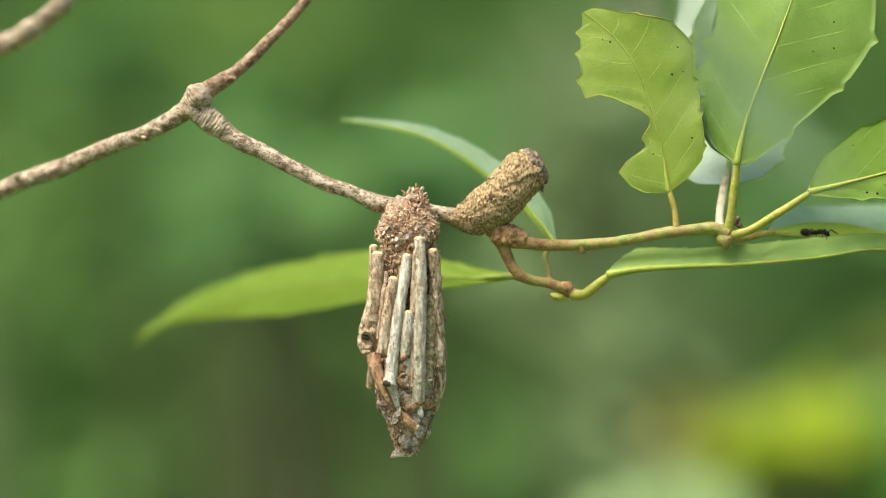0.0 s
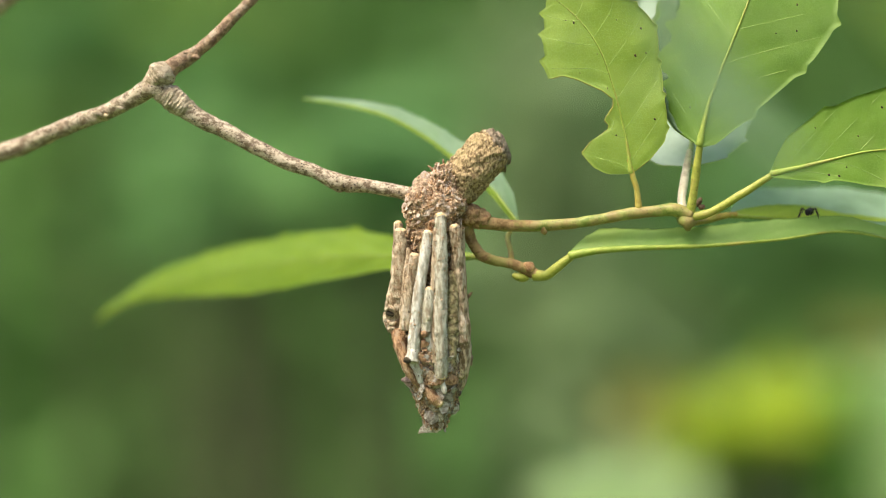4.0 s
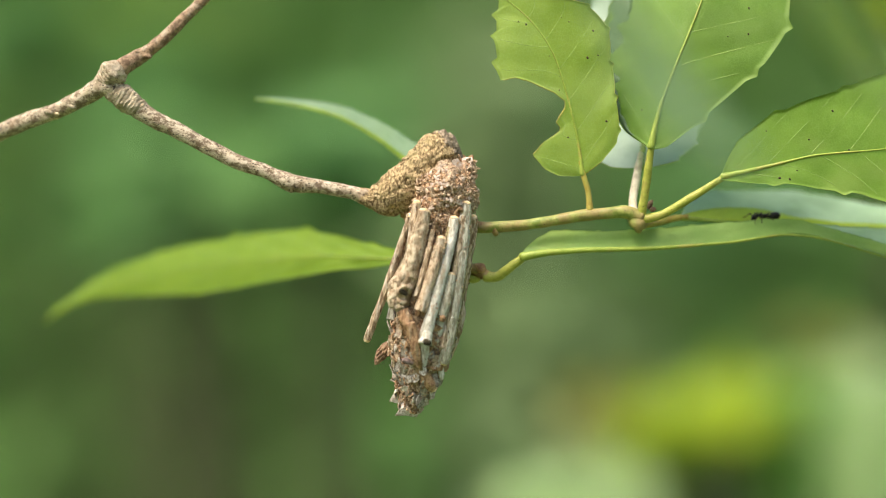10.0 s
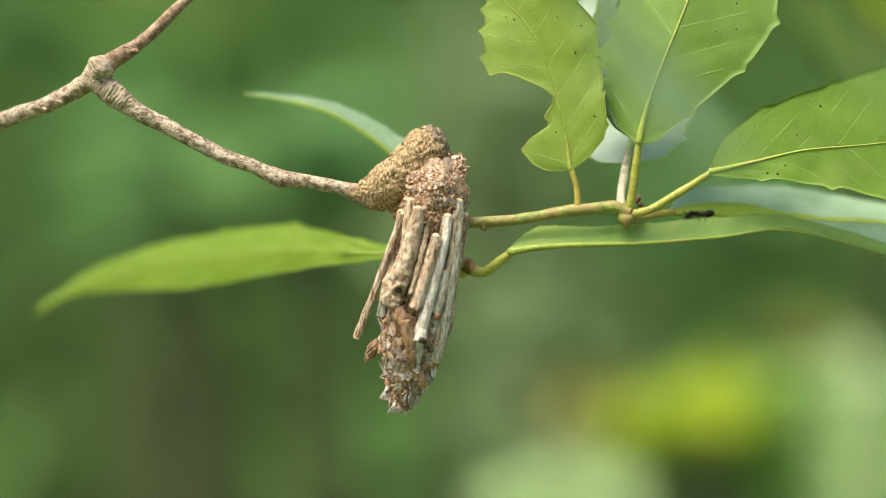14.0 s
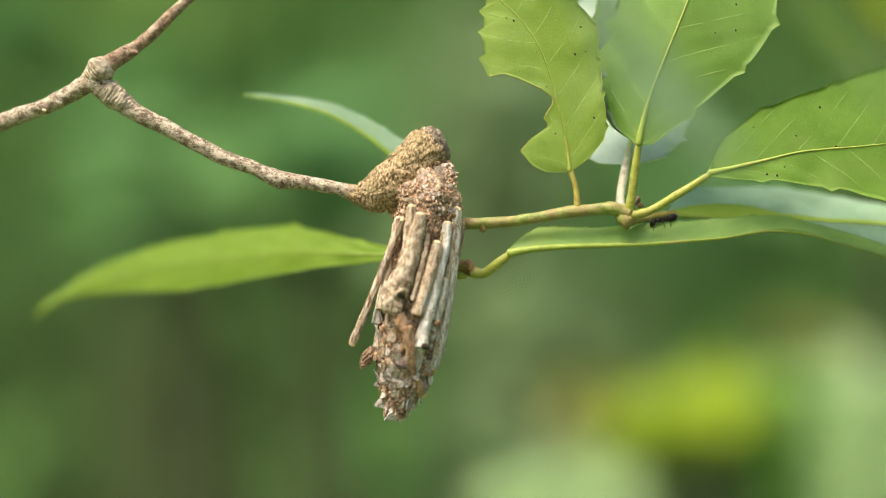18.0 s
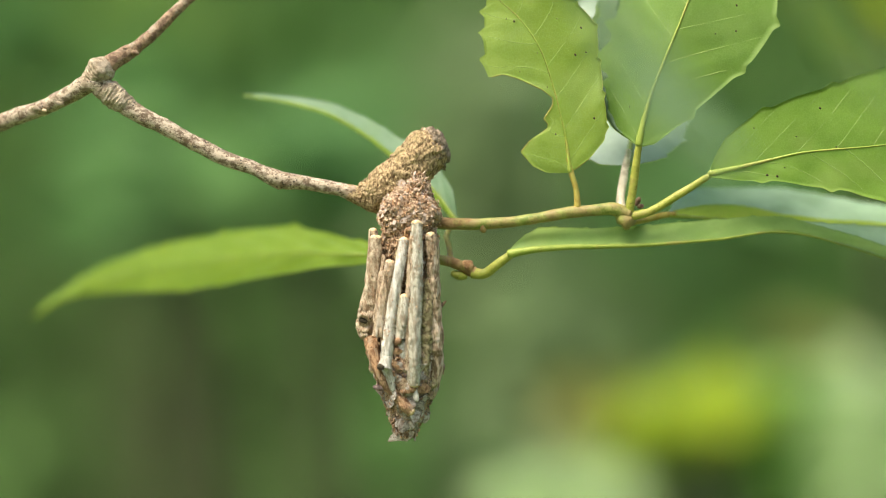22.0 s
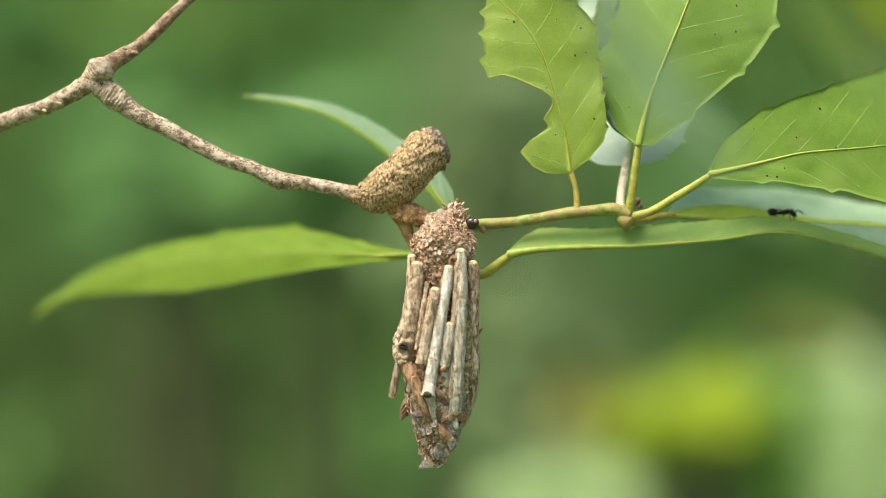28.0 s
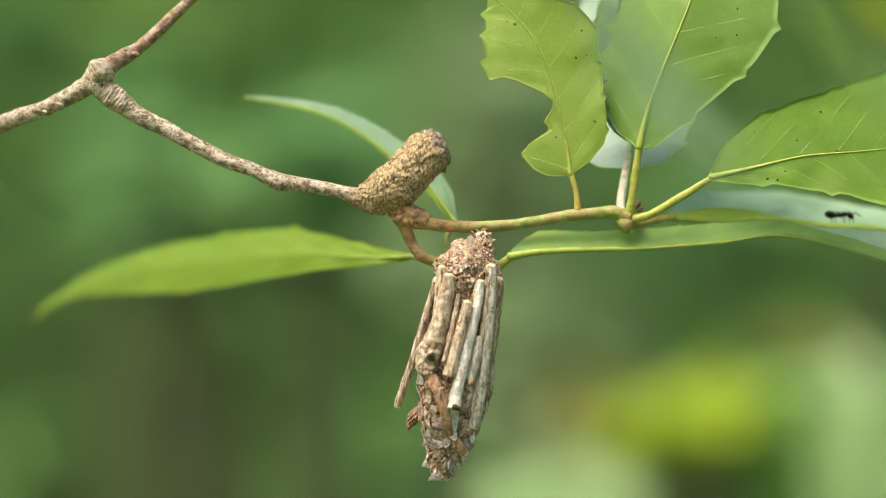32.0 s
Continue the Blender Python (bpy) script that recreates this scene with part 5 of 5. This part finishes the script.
def leaf_cloud(n, pick, size, seed):
    """n small bent leaves; pick(rng) gives their places in metres."""
    g = np.random.default_rng(seed)
    c = pick(g, n)
    a = g.normal(size=(n, 3))
    a[:, 2] *= 0.5
    a /= np.linalg.norm(a, axis=1)[:, None]
    b = np.cross(a, g.normal(size=(n, 3)))
    b /= np.linalg.norm(b, axis=1)[:, None]
    k = np.cross(a, b)
    s = (size * g.uniform(0.6, 1.4, n))[:, None]
    v = np.stack([c - a * s, c - a * s * 0.2 + b * s * 0.42 + k * s * 0.1, c + a * s, c - a * s * 0.2 - b * s * 0.42 + k * s * 0.1], 1).reshape(-1, 3)
    me = bpy.data.meshes.new("leaves")
    me.vertices.add(4 * n)
    me.vertices.foreach_set("co", v.ravel())
    me.loops.add(4 * n)
    me.loops.foreach_set("vertex_index", np.arange(4 * n))
    me.polygons.add(n)
    me.polygons.foreach_set("loop_start", np.arange(n) * 4)
    me.update(calc_edges=True)
    return me


def shrub(label, centre, radii, n, size, material, seed, clumps=7):
    """A shrub: stems from the ground and a crown of separate leaf clumps."""
    c = np.array(BASE) + np.array(centre) * MM
    foot = Vector((c[0], c[1], 0.0))
    ob = thing("shrub", label, "shrub", "shrubs of the wood", foot)
    g = np.random.default_rng(seed)
    r = np.array(radii) * MM
    knots = c + g.normal(size=(clumps, 3)) * r * 0.5

    def pick(gen, k):
        return knots[gen.integers(0, clumps, k)] + gen.normal(size=(k, 3)) * r * 0.38 - np.array(foot)
    joined("crown", leaf_cloud(n, pick, size, seed), material, ob)
    for kn in knots[:4]:
        e = (Vector(kn) - foot) / MM
        joined("stem", tube([(0, 0, 0), e * 0.5 + Vector((20, 10, 0)), e], [9, 6, 3], 7, 10, 0.15, 0.01, 1.0, 1, 0.2, ZERO), STEM, ob)
    return ob


shrub("shrub sprig with bright yellow-green young leaves", (133.6, 1130, -107.6), (20, 21, 15), 80, 0.02, FAR_YELLOW, 1, 10)
shrub("shrub sprig with bright yellow-green young leaves", (150.8, 1150, -100.5), (21, 19, 12), 50, 0.02, FAR_YELLOW, 13, 8)
shrub("shrub sprig with pale green leaves", (89.2, 1180, -161.8), (35, 31, 17), 100, 0.022, FAR_PALE, 3, 14)
shrub("shrub sprig with pale green leaves", (268.5, 1230, -125.6), (25, 35, 32), 120, 0.022, FAR_PALE, 2, 12)
shrub("shrub sprig with pale green leaves", (245.3, 1220, -153.4), (25, 26, 18), 70, 0.022, FAR_PALE, 32, 8)
shrub("shrub sprig with pale green leaves", (231.7, 1250, -108.9), (22, 22, 15), 40, 0.022, FAR_PALE, 22, 8)
shrub("shrub sprig with pale green leaves", (178.7, 1200, -162.1), (21, 21, 14), 50, 0.022, FAR_PALE, 35, 8)
shrub("shrub sprig with pale green leaves", (147.8, 1210, -161.3), (36, 30, 14), 110, 0.022, FAR_PALE, 9, 12)
shrub("shrub sprig with lively green leaves", (196.8, 1190, -141.8), (21, 21, 14), 60, 0.022, FAR_LIVELY, 23, 8)
shrub("shrub sprig with pale green leaves", (272.3, 1190, -161.1), (18, 20, 16), 50, 0.022, FAR_PALE, 27, 6)
shrub("shrub sprig with pale green leaves", (214.9, 1380, -141.3), (67, 57, 28), 150, 0.024, FAR_PALE, 39, 18)
shrub("shrub sprig with pale green leaves", (136.2, 1380, -168.9), (47, 40, 20), 90, 0.024, FAR_PALE, 40, 14)
shrub("shrub sprig with pale green leaves", (214.9, 1380, -141.3), (67, 57, 28), 150, 0.024, FAR_PALE, 39, 18)
shrub("shrub sprig with pale green leaves", (136.2, 1380, -168.9), (47, 40, 20), 90, 0.024, FAR_PALE, 40, 14)
shrub("shrub sprig with pale green leaves", (214.9, 1380, -141.3), (67, 57, 28), 150, 0.024, FAR_PALE, 39, 18)
shrub("shrub sprig with pale green leaves", (136.2, 1380, -168.9), (47, 40, 20), 90, 0.024, FAR_PALE, 40, 14)
shrub("shrub sprig with pale green leaves", (214.9, 1380, -141.3), (67, 57, 28), 150, 0.024, FAR_PALE, 39, 18)
shrub("shrub sprig with pale green leaves", (136.2, 1380, -168.9), (47, 40, 20), 90, 0.024, FAR_PALE, 40, 14)
shrub("shrub sprig with pale green leaves", (214.9, 1380, -141.3), (67, 57, 28), 150, 0.024, FAR_PALE, 39, 18)
shrub("shrub sprig with pale green leaves", (136.2, 1380, -168.9), (47, 40, 20), 90, 0.024, FAR_PALE, 40, 14)
shrub("shrub sprig with pale green leaves", (214.9, 1380, -141.3), (67, 57, 28), 150, 0.024, FAR_PALE, 39, 18)
shrub("shrub sprig with pale green leaves", (136.2, 1380, -168.9), (47, 40, 20), 90, 0.024, FAR_PALE, 40, 14)
shrub("shrub sprig with pale green leaves", (214.9, 1380, -141.3), (67, 57, 28), 150, 0.024, FAR_PALE, 39, 18)
shrub("shrub sprig with pale green leaves", (136.2, 1380, -168.9), (47, 40, 20), 90, 0.024, FAR_PALE, 40, 14)
shrub("shrub sprig with reddish olive young leaves", (108.0, 1280, -109.1), (22, 21, 13), 40, 0.02, FAR_OLIVE, 24, 6)
shrub("shrub sprig with reddish olive young leaves", (247.0, 1330, -64.6), (19, 18, 11), 14, 0.02, FAR_OLIVE, 25, 4)
shrub("light green woodland shrub, soft and distant", (-433.5, 2930, 149.2), (59, 85, 82), 90, 0.04, FAR_LIGHT, 4, 12)
shrub("light green woodland shrub, soft and distant", (-324.2, 3030, 84.9), (92, 96, 69), 130, 0.04, FAR_LIGHT, 5, 12)
shrub("light green woodland shrub, soft and distant", (-277.2, 2230, 64.9), (53, 53, 35), 110, 0.037, FAR_SOFT, 48, 12)
shrub("light green woodland shrub, soft and distant", (-204.7, 2130, 54.0), (51, 49, 31), 110, 0.037, FAR_SOFT, 49, 12)
shrub("light green woodland shrub, soft and distant", (-137.2, 2130, 56.8), (45, 47, 34), 100, 0.037, FAR_SOFT, 50, 12)
shrub("light green woodland shrub, soft and distant", (-433.5, 2930, 37.9), (67, 67, 45), 90, 0.04, FAR_LIGHT, 28, 10)
shrub("light green woodland shrub, soft and distant", (-366.4, 2830, 65.5), (50, 60, 50), 90, 0.04, FAR_LIGHT, 30, 10)
shrub("greyish green woodland shrub, soft and distant", (48.4, 2130, 124.3), (45, 57, 51), 100, 0.035, FAR_GREY, 31, 12)
shrub("light green woodland shrub, soft and distant", (-107.6, 2230, 100.0), (47, 56, 47), 90, 0.035, FAR_LIGHT, 36, 12)
shrub("greyish green woodland shrub, soft and distant", (73.7, 2230, 59.1), (41, 46, 35), 80, 0.035, FAR_GREY, 37, 10)
shrub("light green woodland shrub, soft and distant", (-277.8, 2130, 37.1), (51, 51, 34), 90, 0.035, FAR_LIGHT, 34, 10)
shrub("light green woodland shrub, soft and distant", (-196.0, 2930, 30.4), (82, 76, 45), 90, 0.04, FAR_LIGHT, 6, 10)
shrub("green woodland shrub in the shade", (-577.8, 3130, 323.5), (71, 66, 39), 80, 0.04, FAR_LIGHT, 7, 10)
shrub("green woodland shrub in the shade", (-436.1, 3130, 331.4), (71, 66, 39), 70, 0.04, FAR_LEAF, 8, 10)
shrub("light green woodland shrub, soft and distant", (-105.5, 3130, 177.9), (102, 118, 94), 100, 0.04, FAR_LIGHT, 11, 12)
shrub("light green woodland shrub, soft and distant", (-136.0, 2330, 85.6), (67, 69, 49), 90, 0.037, FAR_LIGHT, 43, 12)
shrub("greyish green woodland shrub, soft and distant", (71.3, 2930, 282.8), (74, 85, 67), 100, 0.04, FAR_GREY, 12, 12)
shrub("greyish green woodland shrub, soft and distant", (36.5, 2530, -38.5), (59, 82, 78), 120, 0.04, FAR_GREY, 17, 12)
shrub("greyish green woodland shrub, soft and distant", (72.2, 1830, -58.9), (49, 68, 64), 120, 0.033, FAR_GREY, 19, 14)
shrub("greyish green woodland shrub, soft and distant", (42.6, 1830, -138.1), (40, 48, 40), 70, 0.033, FAR_GREY, 38, 10)
shrub("greyish green woodland shrub, soft and distant", (27.9, 2330, -211.9), (43, 51, 43), 60, 0.04, FAR_GREY, 20, 8)
shrub("light green woodland shrub, soft and distant", (-63.4, 2630, -249.0), (67, 73, 54), 70, 0.04, FAR_SOFT, 18, 10)
shrub("light green woodland shrub, soft and distant", (111.7, 3030, 146.1), (84, 106, 92), 140, 0.04, FAR_LIGHT, 14, 12)
shrub("light green woodland shrub, soft and distant", (348.7, 3030, 84.9), (76, 78, 54), 90, 0.04, FAR_LIGHT, 15, 10)
shrub("greyish green woodland shrub, soft and distant", (179.5, 2630, -80.3), (47, 57, 47), 60, 0.04, FAR_GREY, 29, 8)
shrub("shrub sprig with pale green leaves", (151.2, 1190, -136.5), (18, 19, 14), 40, 0.022, FAR_PALE, 54, 8)
shrub("shrub sprig with pale green leaves", (239.7, 1230, -129.2), (22, 25, 20), 60, 0.022, FAR_PALE, 51, 9)
shrub("shrub sprig with lively green leaves", (195.8, 1210, -109.8), (25, 26, 18), 60, 0.022, FAR_LIVELY, 44, 9)
shrub("shrub sprig with bright yellow-green young leaves", (177.5, 1190, -90.9), (21, 19, 11), 34, 0.02, FAR_YELLOW, 45, 7)
shrub("light green woodland shrub, soft and distant", (-100.4, 1930, 78.1), (52, 53, 36), 80, 0.035, FAR_LIGHT, 47, 12)
shrub("shrub sprig with bright yellow-green young leaves", (331.6, 1530, 179.9), (13, 14, 11), 40, 0.022, FAR_YELLOW, 26, 6)


def tree(label, px, height, r, seed):
    foot = Vector((px[0], px[1], 0))
    ob = thing("tree", label, "tree", "trees of the wood", foot)
    joined("trunk", tube([(0, 0, -100), (20, 0, height * 300), (-30, 20, height * 650), (10, 0, height * 1000)], [r * 1.25, r, r * 0.8, r * 0.4], 14, 30, 0.1, 0.004, 1.0, seed, 0.1, ZERO), TRUNK, ob)
    g = np.random.default_rng(seed)
    tips = []
    for k in range(7):
        a, h = g.uniform(0, 6.28), height * g.uniform(0.45, 0.95)
        e = Vector((math.cos(a) * 900, math.sin(a) * 900, h * 1000 + 500))
        joined("limb", tube([(0, 0, h * 1000), e * 0.5 + Vector((0, 0, h * 500 + 80)), e], [r * 0.35, r * 0.22, r * 0.1], 7, 10, 0.1, 0.01, 1.0, k, 0.2, ZERO), TRUNK, ob)
        tips.append(np.array(e) * MM)
    tips = np.array(tips)

    def pick(gen, k):
        return tips[gen.integers(0, len(tips), k)] + gen.normal(size=(k, 3)) * 0.45
    joined("crown", leaf_cloud(2600, pick, 0.06, seed), FAR_LEAF, ob)
    return ob


tree("slender grey-barked forest tree", (0.175, 4.2), 6.0, 34, 41)
tree("grey-barked forest tree with a leafy crown", (-1.3, 5.2), 7.0, 110, 42)
tree("grey-barked forest tree with a leafy crown", (2.2, 5.8), 7.5, 120, 43)
tree("grey-barked forest tree with a leafy crown", (-3.5, -3.0), 7.0, 110, 44)
tree("grey-barked forest tree with a leafy crown", (3.2, -4.0), 7.0, 110, 45)


def wall_pick(g, k):
    a = g.uniform(-0.7, 0.7, k)
    d = g.uniform(5.5, 10.5, k)
    return np.stack([np.sin(a) * d, np.cos(a) * d, 0.1 + (d - 5.5) * 0.8 + g.uniform(-0.1, 1.2, k)], 1)


def thicket_pick(g, k):
    x = np.where(g.random(k) < 0.66, g.uniform(-1.3, 0.25, k), g.uniform(0.25, 1.3, k))
    z = g.uniform(0.2, 2.9, k)
    thin = (x < -0.3) & (z < 1.45) & (g.random(k) < 0.5)
    z[thin] += 1.45
    return np.stack([x, 3.7 + z * 0.62 + g.uniform(-0.2, 0.2, k), z], 1)


def ring_pick(g, k):
    a = g.uniform(0.6, 2 * math.pi - 0.6, k)
    d = g.uniform(7.0, 11.0, k)
    return np.stack([np.sin(a) * d, np.cos(a) * d, g.uniform(0.0, 4.0, k)], 1)


tagged(joined("far_thicket", leaf_cloud(8500, thicket_pick, 0.05, 53), WOODS, None, "dark green thicket behind the shrubs, out of focus"), category="thicket", kind="stuff")
tagged(joined("far_woods", leaf_cloud(60000, wall_pick, 0.10, 51), WOODS, None, "green woodland slope far behind, out of focus"), category="woods", kind="stuff")
tagged(joined("far_woods", leaf_cloud(16000, ring_pick, 0.14, 52), FAR_LEAF, None, "dense green woodland all around"), category="woods", kind="stuff")


def hang(x, z, lean, tip, twist):
    """The case at x, z, leaning to the side, tipping towards the eye and twisting on its thread, in degrees."""
    return Matrix.Translation(place((x, -10.5, z))) @ pose(0, 0, 0, 0, lean) @ pose(0, 0, 0, tip) @ pose(0, 0, 0, 0, 0, twist)


def stride(x, y, z, heading, pitch=0.0):
    """The ant with its feet at x, y, z, heading 0 to the right and 180 to the left."""
    return Matrix.Translation(place((x, y, z))) @ pose(0, 0, 0, 0, 0, heading) @ pose(0, 0, 0, 0, -pitch)


def motions():
    walk(case, [
        (0, hang(-20.70, 2.18, -3.2, 0.2, -12.0)),
        (0.5, hang(-19.14, 1.24, -9.1, 0.7, -20.0)),
        (1, hang(-19.32, 1.64, -3.2, 0.2, -23.7)),
        (1.5, hang(-19.43, 1.78, -2.8, 0.3, -28.4)),
        (2, hang(-18.43, 2.42, -3.3, 0.7, -27.6)),
        (2.5, hang(-18.19, 2.56, -1.2, 0.8, -28.4)),
        (3, hang(-17.46, 2.47, -3.1, 0.7, -29.9)),
        (3.5, hang(-14.88, 2.39, -4.7, 0.4, -24.2)),
        (5.5, hang(-10.70, 3.39, -2.3, 1.0, -19.9)),
        (6, hang(-10.22, 3.15, -4.8, 1.3, -16.7)),
        (6.5, hang(-9.35, 3.97, -3.8, 0.6, -13.9)),
        (7, hang(-7.76, 3.74, -1.4, 0.6, -6.0)),
        (7.5, hang(-3.18, 4.51, 0.0, -0.3, 10.7)),
        (8, hang(-2.77, 4.54, -0.5, 0.3, 11.9)),
        (8.5, hang(-2.38, 4.48, 0.5, 0.9, 11.8)),
        (9, hang(-1.60, 4.35, 2.1, 0.6, 16.6)),
        (9.5, hang(2.36, 5.06, 2.5, -0.3, 28.8)),
        (10, hang(0.58, 4.82, 5.5, -0.4, 20.0)),
        (10.5, hang(0.03, 4.48, 5.0, 0.2, 18.3)),
        (11, hang(-0.88, 4.36, 5.4, 0.7, 14.2)),
        (11.5, hang(-1.58, 5.05, 2.5, -0.1, 10.6)),
        (12, hang(-1.46, 4.61, 3.8, 0.5, 11.7)),
        (12.5, hang(0.44, 4.27, 3.2, 0.8, 20.2)),
        (13, hang(1.00, 4.02, 5.6, 1.0, 24.2)),
        (13.5, hang(1.58, 4.33, 5.6, 0.4, 25.7)),
        (14, hang(1.71, 4.36, 5.9, 0.0, 26.1)),
        (14.5, hang(1.70, 3.59, 7.5, 0.2, 27.9)),
        (16.5, hang(2.39, 3.63, 8.1, 0.1, 32.9)),
        (17, hang(2.03, 3.28, 9.8, -0.9, 30.9)),
        (17.5, hang(2.53, 3.62, 6.3, -2.6, 35.2)),
        (18, hang(2.21, 3.56, 6.7, -3.1, 34.4)),
        (18.5, hang(-1.01, 2.89, 3.6, -0.0, 15.2)),
        (19, hang(-1.88, 2.97, 0.5, -0.8, 8.7)),
        (19.5, hang(-3.24, 2.56, -6.7, -0.1, 0.7)),
        (20, hang(-4.00, 1.81, 0.3, -1.3, -4.0)),
        (20.5, hang(-7.20, 0.89, -8.0, 1.4, -25.5)),
        (21, hang(-8.24, 1.21, -7.5, 0.5, -27.6)),
        (21.5, hang(-8.38, 1.50, -6.3, -0.4, -25.2)),
        (22, hang(-7.35, 1.26, -3.3, -1.1, -20.3)),
        (22.5, hang(-6.91, 1.10, 0.4, -1.7, -15.8)),
        (23, hang(-5.72, 0.65, -0.9, -1.4, -11.9)),
        (23.5, hang(-5.65, 0.46, 0.3, -0.7, -12.2)),
        (24, hang(-4.85, -0.18, -2.4, 1.1, -9.7)),
        (24.5, hang(-4.38, -1.13, -3.1, 0.7, -8.6)),
        (25, hang(-4.86, -1.64, -4.5, 0.4, -15.5)),
        (25.5, hang(-5.00, -2.07, -6.2, 2.2, -15.8)),
        (27.5, hang(-0.12, -3.08, -1.2, 0.6, -3.0)),
        (28, hang(0.24, -2.72, -1.6, 0.6, -1.5)),
        (28.5, hang(1.03, -1.98, 1.6, 0.3, 4.1)),
        (29, hang(1.11, -2.01, 1.2, 0.2, 5.6)),
        (29.5, hang(4.34, -3.21, -2.1, 0.3, 16.1)),
        (30, hang(4.44, -3.80, 2.6, -0.3, 16.2)),
        (30.5, hang(5.06, -4.14, 4.7, -0.5, 20.2)),
        (31, hang(7.83, -4.19, -5.2, -0.2, 23.8)),
        (31.5, hang(6.45, -4.44, 3.9, -0.4, 23.8)),
        (32, hang(5.92, -4.43, 3.3, -0.2, 17.7)),
    ])
    def draw(lean, in_by):
        """The collar leaning to the side by degrees and drawn into the case by mm."""
        return Matrix.Translation((COLLAR_FOOT - Vector((0, 0, in_by))) * MM) @ pose(0, 0, 0, 0, lean)
    walk(collar, [(0, draw(0, 0)), (3, draw(1, 0)), (5.5, draw(4, 0)), (7, draw(5, 0)), (8, draw(15, 0)), (9, draw(16, 0)), (12, draw(16, 0.2)), (14.5, draw(15, 0.3)), (16.5, draw(9, 0.6)), (18, draw(8, 0.6)),
                  (19, draw(1, 0.2)), (21, draw(2, 0)), (24, draw(1, 0)), (25.5, draw(0, 0)), (27.5, draw(3, 0.4)), (29, draw(4, 0.4)), (30, draw(4, 1.0)), (31, draw(4, 1.4)), (32, draw(6, 2.4))])
    out, inside = pose(0.0040, 0.0066, 0.0064), pose(0.0005, 0.0068, 0.003)
    walk(head, [(0, inside), (0.6, inside), (1.2, pose(0.0036, 0.006, 0.0058)), (1.8, inside), (5.0, inside), (5.8, out), (7.2, out), (8.0, inside), (27.0, inside),
                (27.6, out), (28.8, out), (29.4, inside), (32, inside)])
    walk(ant, [
        (0, stride(41.03, 4.95, 4.02, 0)),
        (0.5, stride(43.61, 4.97, 4.11, 5)),
        (1, stride(44.83, 5.15, 4.37, 5)),
        (1.5, stride(45.52, 5.19, 4.45, 0)),
        (2, stride(45.86, 5.19, 4.46, -50)),
        (2.5, stride(45.69, 5.19, 4.45, -60)),
        (3, stride(45.52, 5.28, 4.54, -80)),
        (3.5, stride(45.42, 5.20, 4.45, -95)),
        (5.5, stride(45.69, 5.19, 4.45, -110)),
        (6, stride(45.95, 5.10, 4.37, -110)),
        (7, stride(46.11, 5.09, 4.37, -110)),
        (7.5, stride(46.21, 5.09, 4.37, -130)),
        (8.5, stride(46.21, 5.01, 4.28, -160)),
        (9, stride(46.11, 4.94, 4.20, -180)),
        (10, stride(45.95, 4.94, 4.20, -180)),
        (11, stride(45.52, 4.81, 4.03, -180)),
        (12, stride(44.48, 4.86, 4.03, -180)),
        (12.5, stride(43.79, 4.58, 3.69, -180)),
        (13, stride(42.66, 4.40, 3.0, -180)),
        (13.5, stride(40.52, 4.72, 3.77, -180)),
        (14, stride(37.93, 4.72, 3.76, -175)),
        (14.5, stride(37.42, 4.72, 3.76, -175)),
        (16.5, stride(34.17, 4.10, 3.08, -170)),
        (17, stride(33.39, 4.17, 3.16, -180)),
        (18, stride(32.62, 2.80, 3.0, -170, -12)),
        (19, stride(31.4, 2.60, 2.8, -165, -18)),
        (20, stride(26.3, 2.10, 2.3, -170, -12)),
        (20.5, stride(25.2, 3.2, 1.9, -175)),
        (21, stride(23.92, 4.2, 1.0, -170)),
        (21.5, stride(23.08, 4.00, 0.28, -170)),
        (22, stride(22.91, 4.00, 0.20, -260)),
        (22.5, stride(23.92, 4.2, 0.9, -350)),
        (23, stride(29.21, 3.6, 2.3, -355)),
        (23.5, stride(36.05, 4.50, 3.51, -360)),
        (24, stride(42.23, 5.27, 4.37, -360)),
        (24.5, stride(46.11, 5.18, 4.46, -360)),
        (25, stride(46.38, 5.16, 4.46, -365)),
        (25.5, stride(46.64, 5.15, 4.46, -365)),
        (27.5, stride(50.53, 4.97, 4.46, -360)),
        (28, stride(51.05, 4.96, 4.38, -360)),
        (28.5, stride(51.05, 5.17, 4.47, -360)),
        (29, stride(51.9, 5.60, 4.47, -360)),
        (29.5, stride(53.30, 5.78, 4.39, -360)),
        (30, stride(54.69, 6.28, 4.39, -360)),
        (30.5, stride(55.39, 6.53, 4.39, -360)),
        (31, stride(56.43, 6.99, 4.48, -310)),
        (31.5, stride(59.74, 8.10, 4.56, -360)),
        (32, stride(60.08, 8.16, 4.57, -360)),
    ])
    # legs swing in two sets of three while the ant walks, and rest while it stands
    for leg, k, s in LEGS:
        phase = 1 if (k + (s > 0)) % 2 else -1
        rows = []
        for i in range(129):
            t = i * 0.25
            moving = t < 1.6 or 11.5 < t < 14.2 or 15 < t < 21.5 or 22.3 < t < 24.6 or 25.5 < t < 32
            swing = phase * (14 if i % 2 else -14) if moving else phase * 3
            rows.append((t, Matrix.Translation(Vector(((0.55, 0.15, -0.3)[k], 0.2 * s, 1.0)) * MM) @ pose(0, 0, 0, 0, 0, swing * s)))
        walk(leg, rows)


motions()
